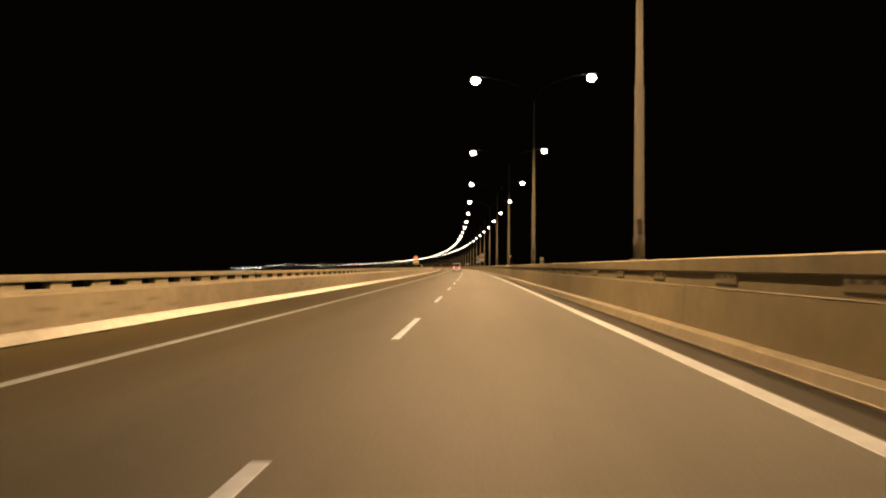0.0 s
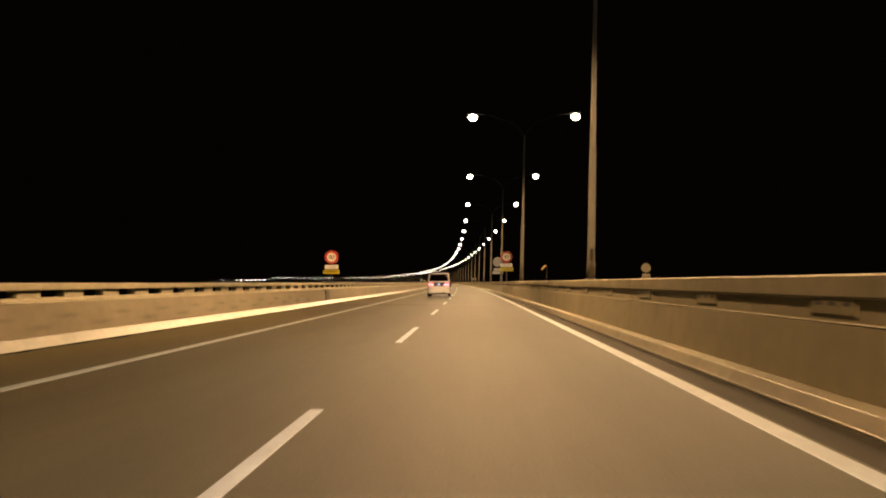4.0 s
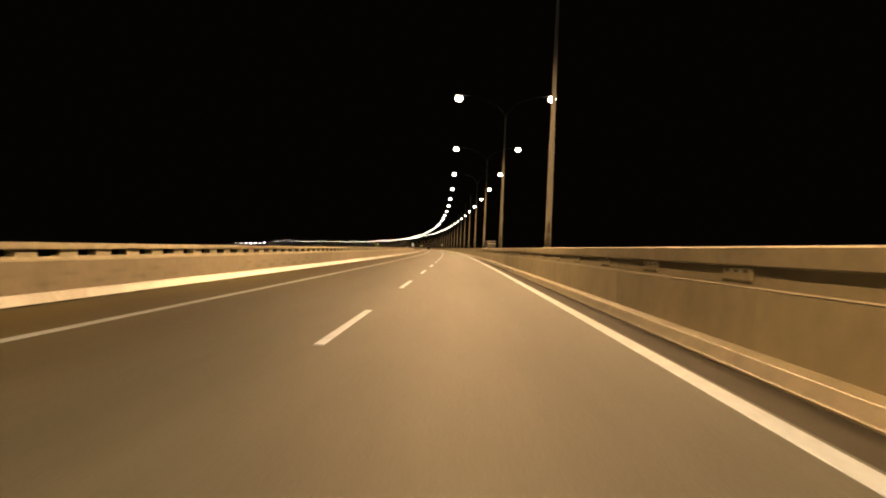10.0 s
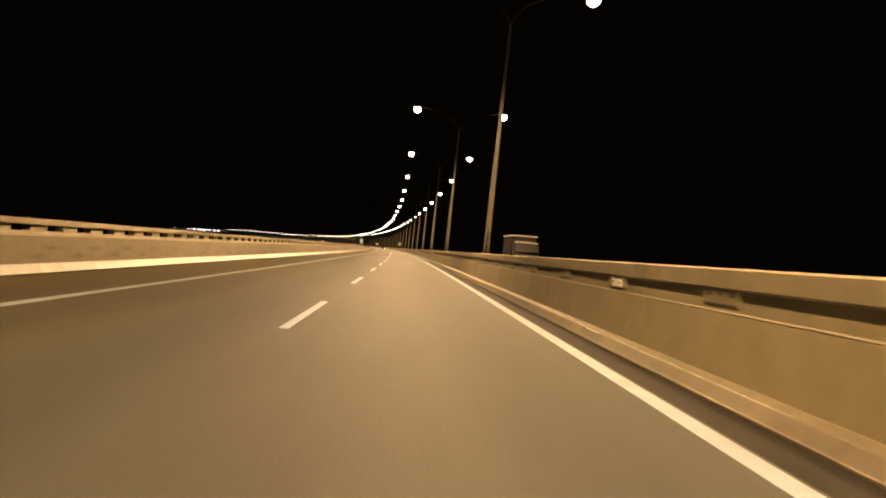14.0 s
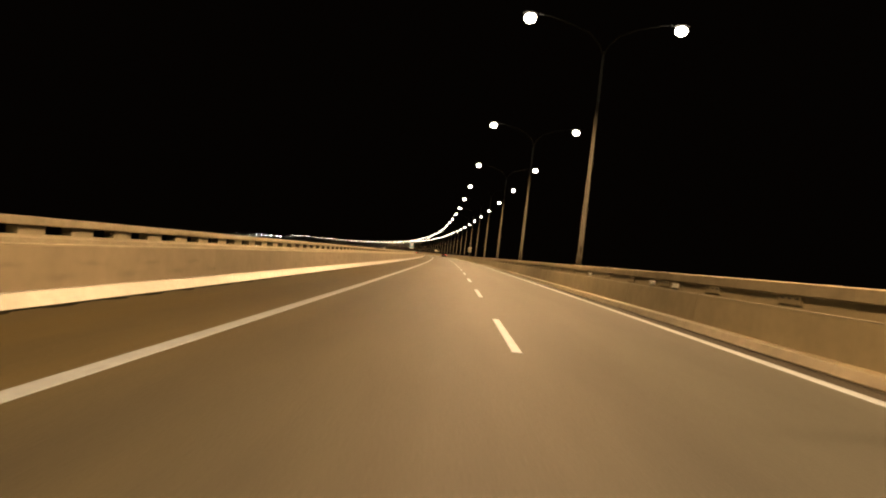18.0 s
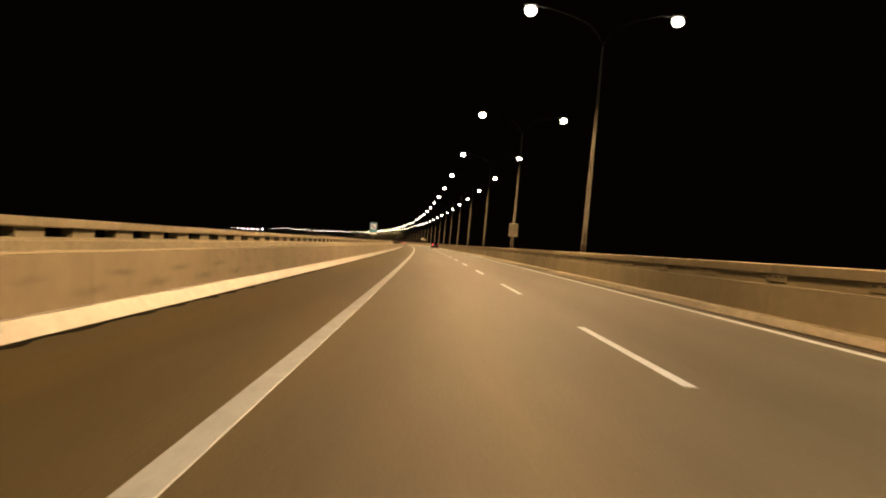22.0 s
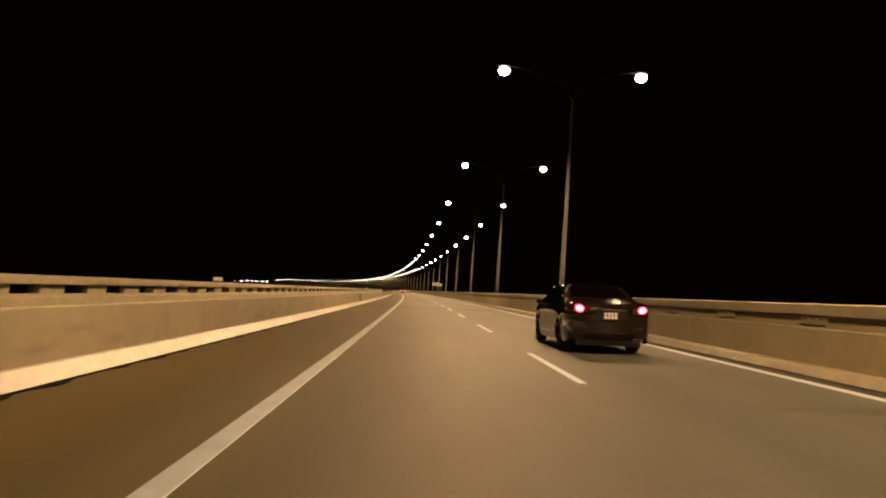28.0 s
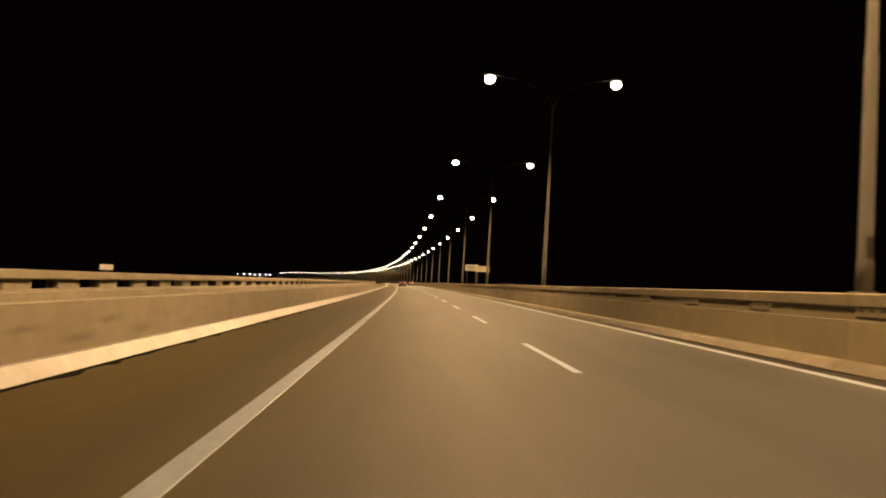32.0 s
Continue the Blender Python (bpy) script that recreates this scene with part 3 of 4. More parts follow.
def shell(length, top, low, half, wheels, arch, stations, corner=0.12, lean=lambda z: 0.0):
    """A car body: rings across it, from the sill (cut round the wheels) over the side and the roof's rounded shoulder to the middle."""
    ys = set(stations)
    for yw in wheels:
        ys |= {yw + arch * math.sin(radians(a)) for a in range(-90, 91, 12)} | {yw - arch - 0.004, yw + arch + 0.004}
    ys = sorted(y for y in ys if 0 <= y <= length)
    bm = bmesh.new()
    rings = []
    for y in ys:
        zb = low(y)
        for yw in wheels:
            if abs(y - yw) < arch:
                zb = max(zb, 0.31 + math.sqrt(arch * arch - (y - yw) ** 2))
        zt = top(y)
        r = min(corner, max(0.02, (zt - zb) * 0.3))
        pts = []
        for i in range(15):
            z = zb + (zt - r - zb) * i / 14
            pts.append((half(y, z), z))
        xs = pts[-1][0]
        for a in (22, 45, 67, 90):
            pts.append((xs - r + r * math.cos(radians(a)), zt - r + r * math.sin(radians(a))))
        for f in (0.66, 0.33, 0.0):
            pts.append(((xs - r) * f, zt + 0.02 * (1 - f * f)))
        at = lambda z: y + lean(z) * max(0.0, 1 - y / 1.2)
        ring = [bm.verts.new((x, at(z), z)) for x, z in pts] + [bm.verts.new((-x, at(z), z)) for x, z in reversed(pts[:-1])]
        rings.append(ring)
    for r0, r1 in zip(rings, rings[1:]):
        for a, b, c, d in zip(r0, r0[1:], r1[1:], r1):
            bm.faces.new((a, b, c, d))
    bm.faces.new(rings[0])
    bm.faces.new(rings[-1][::-1])
    return bm


def side_patch(half, side, outline, proud=0.006, n=10):
    """A pane on the body's side. outline: (z, y0, y1) rows from its lower to its upper edge."""
    bm = bmesh.new()
    rows = []
    for z, y0, y1 in outline:
        rows.append([bm.verts.new((side * (half(y0 + (y1 - y0) * i / n, z) + proud), y0 + (y1 - y0) * i / n, z)) for i in range(n + 1)])
    for r0, r1 in zip(rows, rows[1:]):
        for i in range(n):
            bm.faces.new((r0[i], r0[i + 1], r1[i + 1], r1[i]))
    edge = [bm.verts.new((v.co.x - side * (proud + 0.012), v.co.y, v.co.z)) for r in rows for v in r]
    return bm if not edge else _skirt(bm, rows, edge, n)


def _skirt(bm, rows, edge, n):
    w = n + 1
    flat = [v for r in rows for v in r]
    border = list(range(0, w)) + [w * k + n for k in range(1, len(rows))] + [w * (len(rows) - 1) + i for i in range(n - 1, -1, -1)] + [w * k for k in range(len(rows) - 2, 0, -1)]
    for a, b in zip(border, border[1:] + border[:1]):
        bm.faces.new((flat[a], flat[b], edge[b], edge[a]))
    bmesh.ops.delete(bm, geom=[v for v in edge if not v.link_faces], context="VERTS")
    return bm


def top_patch(top, stations, half_width, proud=0.008):
    """A windscreen or rear window laid on the sloping top."""
    bm = bmesh.new()
    rows = [[bm.verts.new((half_width(y) * f, y, top(y) + proud + 0.02 * (1 - f * f))) for f in (-1, -0.6, -0.2, 0.2, 0.6, 1)] for y in stations]
    for r0, r1 in zip(rows, rows[1:]):
        for i in range(5):
            bm.faces.new((r0[i], r0[i + 1], r1[i + 1], r1[i]))
    return bm


def wheel(parent, x, y, radius=0.325, width=0.21, spokes=7, paint=None):
    side = 1 if x > 0 else -1
    hub = part("wheel", disc(bmesh.new(), (0, 0, 0), 0.06, 0.1, "X", 16), paint or ALLOY, parent)
    hub.location = (x + side * 0.03, y, radius)
    bm = bmesh.new()
    rings = []
    for rad, w in ((radius * 0.7, -0.5), (radius * 0.96, -0.5), (radius, -0.38), (radius, 0.38), (radius * 0.96, 0.5), (radius * 0.7, 0.5)):
        rings.append([bm.verts.new((w * width, rad * math.cos(2 * math.pi * j / 32), rad * math.sin(2 * math.pi * j / 32))) for j in range(32)])
    for r0, r1 in zip(rings, rings[1:] + rings[:1]):
        for j in range(32):
            bm.faces.new((r0[j], r0[(j + 1) % 32], r1[(j + 1) % 32], r1[j]))
    part("tyre", bm, RUBBER, hub, smooth=True).location = (-side * 0.03, 0, 0)
    bm = bmesh.new()
    disc(bm, (0, 0, 0), radius * 0.72, width * 0.9, "X", 32, radius * 0.63)
    for k in range(spokes):
        for off in (-0.09, 0.09):
            a = 2 * math.pi * k / spokes + off
            tube(bm, [(side * 0.035, 0.04 * math.cos(a), 0.04 * math.sin(a)), (side * 0.06, radius * 0.68 * math.cos(a), radius * 0.68 * math.sin(a))], [0.018, 0.013], 6)
    part("rim", bm, paint or ALLOY, hub, "dark spoked rim" if paint else "bright multi-spoke alloy rim")
    part("brake_disc", disc(bmesh.new(), (-side * 0.05, 0, 0), radius * 0.55, 0.02, "X", 24), paint or BRAKE_STEEL, hub)
    return hub


def panel(name, lo, hi, material, parent, bevel=0.008, label=""):
    return part(name, box(bmesh.new(), lo, hi, bevel), material, parent, label)


def tail_lamp(parent, x0, x1, z0, z1, y, lights, wrap, slant=0.0):
    """A red lamp block on a rear corner with round lit lenses."""
    lamp = panel("tail_lamp", (x0, y - 0.02, z0), (x1, y + wrap, z1), RED_GLASS, parent, 0.02, "red tail lamp with lit lenses")
    for cx, cz, r in lights:
        bm = bmesh.new()
        bmesh.ops.create_uvsphere(bm, u_segments=16, v_segments=8, radius=1.0)
        for v in bm.verts:
            v.co = Vector((cx + v.co.x * r * 1.25, y - 0.02 + v.co.y * 0.025, cz + v.co.z * r * 0.9 + slant * v.co.x * r))
        part("lit_lens", bm, TAIL_GLOW, lamp, "glowing pinkish-red lens", True)
        bm = bmesh.new()
        bmesh.ops.create_uvsphere(bm, u_segments=18, v_segments=8, radius=1.0)
        for v in bm.verts:
            v.co = Vector((cx + v.co.x * r * 1.55, y - 0.017 + v.co.y * 0.012, cz + v.co.z * r * 1.2 + slant * v.co.x * r))
        part("lit_reflector", bm, RED_GLOW, lamp, "red glowing rim round the lens", True)
    return lamp


def van():
    v = empty("van", "white people carrier with lit tail lamps and tinted windows", "van")
    top = curve_of([(0, 1.755), (0.04, 1.785), (0.15, 1.81), (0.5, 1.85), (1.2, 1.88), (2.6, 1.875), (3.1, 1.81), (3.45, 1.66), (3.9, 1.30), (4.15, 1.10), (4.5, 1.0), (4.75, 0.86), (4.84, 0.72)])
    low = curve_of([(0, 0.30), (0.3, 0.24), (1.5, 0.21), (3.3, 0.21), (4.6, 0.23), (4.84, 0.3)])

    def half(y, z):
        w = 0.9 - 0.15 * max(0.0, (z - 1.05) / 0.85) ** 1.35
        w -= 0.035 * max(0.0, (0.42 - z) / 0.2) ** 2 * 0.4
        w += 0.012 * math.exp(-((z - 0.62) / 0.05) ** 2)
        for yw in (0.98, 3.88):
            d = math.hypot(y - yw, z - 0.31)
            w += 0.018 * math.exp(-((d - 0.43) / 0.06) ** 2)
        low_part = max(0.0, min(1.0, (0.85 - z) / 0.25))
        w += 0.02 * low_part * max(0.0, 1 - y / 0.6)
        w -= (0.11 - 0.04 * low_part) * max(0.0, 1 - y / 0.32) ** 2.2
        w -= 0.22 * max(0.0, (y - 4.1) / 0.74) ** 2.2
        return w

    tilt = lambda z: 0.27 * max(0.0, (z - 1.12) / 0.66)
    stations = [0, 0.012, 0.03, 0.06, 0.1, 0.16, 0.3, 0.5, 1.5, 1.8, 2.1, 2.4, 2.6, 2.8, 3.0, 3.1, 3.2, 3.35, 3.5, 3.65, 4.2, 4.35, 4.5, 4.6, 4.7, 4.78, 4.84]
    part("body", shell(4.84, top, low, half, (0.98, 3.88), 0.385, stations, 0.1, tilt), WHITE_PAINT, v, "pearl white body", True)
    panel("underbody", (-0.64, 0.14, 0.2), (0.64, 4.6, 0.98), BLACK_TRIM, v)
    for x in (-0.8, 0.8):
        for y in (0.98, 3.88):
            wheel(v, x * 0.985, y)
    for side in (-1, 1):
        part("side_window", side_patch(half, side, [(1.275, 0.20, 2.33), (1.33, 0.18, 2.35), (1.5, 0.22, 2.34), (1.70, 0.29, 2.31), (1.72, 0.33, 2.27)]), TINTED, v, "tinted rear side window")
        part("side_window", side_patch(half, side, [(1.20, 2.56, 3.92), (1.3, 2.52, 3.78), (1.5, 2.5, 3.52), (1.70, 2.52, 3.24)]), TINTED, v, "tinted front door window")
        part("window_divider", side_patch(half, side, [(1.28, 1.33, 1.39), (1.70, 1.33, 1.39)], 0.011, 2), BLACK_TRIM, v)
        part("window_strip", side_patch(half, side, [(1.252, 0.26, 2.36), (1.268, 0.26, 2.36)], 0.009, 12), CHROME, v, "thin chrome strip under the window")
        part("side_strip", side_patch(half, side, [(0.60, 1.40, 3.46), (0.622, 1.40, 3.46)], 0.012, 14), CHROME, v, "bright strip along the doors")
        part("side_skirt", side_patch(half, side, [(0.215, 1.42, 3.44), (0.30, 1.42, 3.44), (0.36, 1.42, 3.44)], 0.014, 10), WHITE_PAINT, v)
        part("door_gap", side_patch(half, side, [(0.4, 2.435, 2.445), (1.1, 2.435, 2.445), (1.75, 2.435, 2.445)], 0.003, 1), BLACK_TRIM, v)
        for y in (2.28, 2.58):
            bm = bmesh.new()
            box(bm, (side * (half(y, 1.0) + 0.006) - 0.02, y - 0.09, 0.985), (side * (half(y, 1.0) + 0.006) + 0.02, y + 0.09, 1.02), 0.012)
            part("door_handle", bm, CHROME, v, "chrome door handle")
            part("handle_cup", side_patch(half, side, [(0.965, y - 0.07, y + 0.07), (1.04, y - 0.07, y + 0.07)], 0.004, 3), BLACK_TRIM, v)
        bm = bmesh.new()
        box(bm, (side * 0.945 - 0.07, 3.74, 1.12), (side * 0.945 + 0.07, 3.86, 1.28), 0.04)
        part("wing_mirror", bm, TINTED, v)
        tail_lamp(v, *((0.42, 0.81) if side > 0 else (-0.81, -0.42)), 0.86, 1.12, 0.006,
                  [(side * 0.525, 0.955, 0.082), (side * 0.735, 0.965, 0.068)], 0.02, side * 0.22)
        part("tail_lamp_side", side_patch(half, side, [(0.87, 0.0, 0.24), (0.92, 0.0, 0.3), (0.98, 0.0, 0.33), (1.12, 0.0, 0.38)], 0.012, 8), RED_GLASS, v)
        part("lamp_clear_top", box(bmesh.new(), (min(side * 0.5, side * 0.76), -0.022, 1.07), (max(side * 0.5, side * 0.76), 0.0, 1.105), 0.008), CLEAR_GLASS, v)
        panel("rear_reflector", (side * 0.755 - 0.075, -0.012, 0.625), (side * 0.755 + 0.075, 0.03, 0.655), CLEAR_GLASS, v)
        panel("mud_flap", (side * 0.80 - 0.07, 1.36, 0.16), (side * 0.80 + 0.07, 1.42, 0.5), WHITE_PAINT, v, 0.02)
        panel("reversing_lamp", (side * 0.285 - 0.05, -0.02, 0.90), (side * 0.285 + 0.05, 0.01, 1.0), CLEAR_GLASS, v, 0.015)
    part("rear_window", side_free_panel([(-0.78, 1.235), (0.78, 1.235), (0.69, 1.755), (-0.69, 1.755)], -0.006, 0.03, tilt), TINTED, v, "black tinted rear window")
    panel("roof_spoiler", (-0.68, 0.2, 1.745), (0.68, 0.6, 1.80), BLACK_TRIM, v, 0.02)
    panel("rear_garnish", (-0.43, -0.014, 0.84), (0.43, 0.012, 1.13), BLACK_TRIM, v, 0.012, "gloss black band round the plate")
    plate = panel("number_plate", (-0.24, -0.03, 0.86), (0.24, -0.012, 1.09), PLATE, v, 0.006, "dark plate lit blue")
    for z, xs in ((1.02, (-0.075, 0.0, 0.075)), (0.92, (-0.075, 0.0, 0.075))):
        for x in xs:
            panel("plate_bar", (x - 0.024, -0.036, z - 0.035), (x + 0.024, -0.029, z + 0.035), PLATE_GLOW, plate, 0.002)
    part("emblem", disc(bmesh.new(), (0, -0.012, 1.18), 0.058, 0.016, "Y", 24, 0.044), DARK_RIM, v, "plain chrome oval ring").scale = (1.25, 1, 1)
    panel("badge", (0.28, -0.01, 1.142), (0.56, 0.004, 1.162), BLACK_TRIM, v, 0.003)
    panel("badge", (0.40, -0.01, 1.125), (0.55, 0.004, 1.136), BLACK_TRIM, v, 0.002)
    bm = bmesh.new()
    tube(bm, [(-0.17, -0.0, 1.2), (-0.13, 0.04, 1.27), (-0.06, 0.05, 1.29)], [0.018, 0.01, 0.005], 8)
    part("rear_wiper", bm, TINTED, v)
    part("rear_sticker", disc(bmesh.new(), (0.59, 0.19, 1.64), 0.055, 0.006, "Y", 20, 0.04), STICKER, v, "round pale sticker on the rear window")
    panel("sticker_bar", (0.555, 0.182, 1.605), (0.625, 0.189, 1.63), STICKER, v, 0.002)
    for k in range(5):
        x = half(0.62 + k * 0.07, 1.34)
        panel("window_sticker", (x + 0.003, 0.62 + k * 0.07, 1.31), (x + 0.009, 0.67 + k * 0.07, 1.37), ORANGE, v, 0.001)
    bm = bmesh.new()
    plan = [(0.925, 0.62)] + [(0.635 + 0.29 * math.cos(radians(a)), 0.27 - 0.29 * math.sin(radians(a))) for a in range(0, 91, 10)] + [(0.4, -0.028), (0.0, -0.034)]
    plan += [(-x, y) for x, y in reversed(plan[:-1])]
    rings = []
    for f in (0.0, 0.08, 0.25, 0.5, 0.75, 0.92, 1.0):
        z, push = 0.27 + 0.268 * f, 0.014 * math.sin(math.pi * f) ** 0.6 - 0.02
        rings.append([bm.verts.new((x * (1 + push / 0.95), y - push * max(0.0, 1 - y / 0.4), z)) for x, y in plan])
    for r0, r1 in zip(rings, rings[1:]):
        for k in range(len(plan) - 1):
            bm.faces.new((r0[k], r0[k + 1], r1[k + 1], r1[k]))
    back = [[bm.verts.new((q.co.x * 0.93, q.co.y + 0.05, q.co.z)) for q in r] for r in (rings[0], rings[-1])]
    for r0, r1 in ((rings[0], back[0]), (back[1], rings[-1])):
        for k in range(len(plan) - 1):
            bm.faces.new((r0[k], r0[k + 1], r1[k + 1], r1[k]))
    part("rear_bumper", bm, WHITE_PAINT, v, "rounded white bumper wrapping the corners", True)
    part("tailgate_gap", box(bmesh.new(), (-0.62, -0.006, 0.543), (0.62, 0.004, 0.549)), SEAM, v)
    for side in (-1, 1):
        part("tailgate_gap", box(bmesh.new(), (side * 0.68 - 0.003, -0.003, 0.55), (side * 0.68 + 0.003, 0.004, 0.85)), SEAM, v)
    pipe = bmesh.new()
    disc(pipe, (0.36, -0.02, 0.31), 0.065, 0.16, "Y", 20, 0.05)
    part("exhaust_pipe", pipe, CHROME, v)
    part("exhaust_bore", disc(bmesh.new(), (0.36, -0.095, 0.31), 0.052, 0.02, "Y", 16), BLACK_TRIM, v)
    for x in (-0.62, 0.62):
        panel("headlamp", (x * 0.82 - 0.1, 4.7, 0.62), (x * 0.82 + 0.1, 4.86, 0.76), HEAD_GLOW, v, 0.02, "lit headlamp")
    bulb = bpy.data.lights.new("headlamp_beam", "SPOT")
    bulb.energy, bulb.color, bulb.spot_size, bulb.spot_blend, bulb.shadow_soft_size = 2200.0, (0.86, 0.93, 1.0), radians(70), 0.8, 0.1
    beam = new("headlamp_beam", bulb)
    beam.parent = v
    beam.matrix_basis = look((0.3, 5.0, 0.72), (0.5, 12.0, 0.0))
    return v


def side_free_panel(corners, y0, y1, tilt=lambda z: 0.0):
    """A flat-fronted panel with the given (x, z) corners and rounded rim, facing the rear."""
    bm = bmesh.new()
    a = [bm.verts.new((x, y0 + tilt(z), z)) for x, z in corners]
    b = [bm.verts.new((x, y1 + tilt(z), z)) for x, z in corners]
    n = len(corners)
    bm.faces.new(a)
    bm.faces.new(b[::-1])
    for j in range(n):
        bm.faces.new((a[j], a[(j + 1) % n], b[(j + 1) % n], b[j]))
    bmesh.ops.bevel(bm, geom=[e for e in bm.edges if all(v in a for v in e.verts)], offset=0.015, segments=2, affect="EDGES")
    return bm


def saloon(paint, label):
    c = empty("car", label, "car")
    top = curve_of([(0, 0.93), (0.03, 1.0), (0.12, 1.045), (0.6, 1.07), (0.85, 1.10), (1.15, 1.26), (1.45, 1.38), (1.8, 1.425), (2.3, 1.43), (2.7, 1.40), (3.1, 1.20), (3.5, 0.98), (4.0, 0.90), (4.4, 0.78), (4.55, 0.6)])
    low = curve_of([(0, 0.34), (0.3, 0.22), (1.5, 0.18), (3.4, 0.18), (4.4, 0.2), (4.55, 0.28)])

    def half(y, z):
        w = 0.895 - 0.30 * max(0.0, (z - 0.92) / 0.52) ** 1.2
        w -= 0.03 * max(0.0, (0.4 - z) / 0.2) ** 2
        w += 0.014 * math.exp(-((z - 0.78) / 0.06) ** 2)
        for yw in (0.98, 3.68):
            w += 0.02 * math.exp(-((math.hypot(y - yw, z - 0.31) - 0.42) / 0.06) ** 2)
        w -= 0.11 * max(0.0, 1 - y / 0.35) ** 2
        w -= 0.25 * max(0.0, (y - 3.8) / 0.75) ** 2
        return w

    stations = [0, 0.015, 0.04, 0.08, 0.15, 0.25, 0.4, 0.6, 0.85, 1.0, 1.15, 1.3, 1.45, 1.6, 1.8, 2.05, 2.3, 2.5, 2.7, 2.9, 3.1, 3.3, 3.5, 4.0, 4.2, 4.35, 4.45, 4.52, 4.55]
    part("body", shell(4.55, top, low, half, (0.98, 3.68), 0.375, stations, 0.09), paint, c, smooth=True)
    panel("underbody", (-0.7, 0.12, 0.17), (0.7, 4.3, 0.45), BLACK_TRIM, c)
    for x in (-0.78, 0.78):
        for y in (0.98, 3.68):
            wheel(c, x, y, 0.32, 0.2, 5, DARK_RIM)
    for side in (-1, 1):
        part("side_window", side_patch(half, side, [(0.96, 1.0, 2.2), (1.15, 1.2, 2.2), (1.32, 1.5, 2.2)], 0.007), TINTED, c)
        part("side_window", side_patch(half, side, [(0.96, 2.28, 3.3), (1.15, 2.28, 3.05), (1.32, 2.28, 2.75)], 0.007), TINTED, c)
        bm = bmesh.new()
        box(bm, (side * 0.97 - 0.09, 2.98, 0.93), (side * 0.97 + 0.09, 3.10, 1.06), 0.04)
        part("wing_mirror", bm, paint, c)
        for y in (1.75, 2.7):
            bm = bmesh.new()
            x = side * (half(y, 0.84) + 0.01)
            box(bm, (x - 0.015, y - 0.09, 0.825), (x + 0.015, y + 0.09, 0.855), 0.01)
            part("door_handle", bm, CHROME, c)
        tail_lamp(c, *((0.46, 0.80) if side > 0 else (-0.80, -0.46)), 0.83, 0.985, -0.004, [(side * 0.67, 0.915, 0.068)], 0.05, side * 0.15)
        part("tail_lamp_side", side_patch(half, side, [(0.83, 0.05, 0.28), (0.92, 0.05, 0.36), (0.98, 0.05, 0.32)], 0.006, 5), RED_GLASS, c)
        panel("bumper_vent", (side * 0.6 - 0.09, -0.016, 0.50), (side * 0.6 + 0.09, 0.02, 0.56), BLACK_TRIM, c)
        panel("headlamp", (side * 0.6 - 0.16, 4.36, 0.62), (side * 0.6 + 0.16, 4.50, 0.72), CLEAR_GLASS, c, 0.02)
    part("rear_window", top_patch(top, (0.9, 1.0, 1.15, 1.3, 1.45, 1.52), curve_of([(0.9, 0.66), (1.52, 0.54)])), TINTED, c)
    part("windscreen", top_patch(top, (2.75, 2.9, 3.1, 3.3, 3.42), curve_of([(2.75, 0.54), (3.42, 0.68)])), TINTED, c)
    panel("plate_recess", (-0.36, -0.012, 0.70), (0.36, 0.0, 0.89), BLACK_TRIM, c, 0.01)
    plate = panel("number_plate", (-0.17, -0.024, 0.715), (0.17, -0.01, 0.86), PLATE, c, 0.005)
    for z in (0.752, 0.822):
        for k in range(4):
            panel("plate_bar", (-0.135 + k * 0.072, -0.03, z - 0.026), (-0.085 + k * 0.072, -0.022, z + 0.026), WHITE_PLATE, plate, 0.001)
    panel("boot_trim", (-0.34, -0.024, 0.9), (0.34, 0.0, 0.922), CHROME, c, 0.006, "chrome strip over the plate")
    panel("diffuser", (-0.55, -0.01, 0.30), (0.55, 0.06, 0.42), TINTED, c, 0.02)
    bm = bmesh.new()
    disc(bm, (0.52, -0.005, 0.3), 0.045, 0.12, "Y", 16, 0.036)
    part("exhaust_pipe", bm, CHROME, c)
    bm = bmesh.new()
    tube(bm, [(0, 1.62, 1.44), (0, 1.5, 1.5), (0, 1.46, 1.50)], [0.02, 0.012, 0.004], 8)
    part("aerial", bm, BLACK_TRIM, c)
    return c


people_carrier = van()
people_carrier.matrix_basis = along(142.84, -1.01)
dark_car = saloon(DARK_PAINT, "glossy black saloon car with lit red tail lamps")
dark_car.matrix_basis = along(732.7, 1.70) @ Matrix.Diagonal((0.96, 1, 1, 1))
tagged(dark_car, category="car")
car_beam = bpy.data.lights.new("headlamp_beam", "SPOT")
car_beam.energy, car_beam.color, car_beam.spot_size, car_beam.spot_blend, car_beam.shadow_soft_size = 1500.0, (0.86, 0.93, 1.0), radians(70), 0.8, 0.1
ob = new("headlamp_beam", car_beam)
ob.parent = dark_car
ob.matrix_basis = look((0.3, 4.62, 0.66), (0.6, 12.0, 0.0))
for s, v, label in ((1002.0, -1.9, "grey saloon car far ahead with lit tail lamps"), (1050.0, 1.8, "grey saloon car in the far distance")):
    saloon(GREY_PAINT, label).matrix_basis = along(s, v)


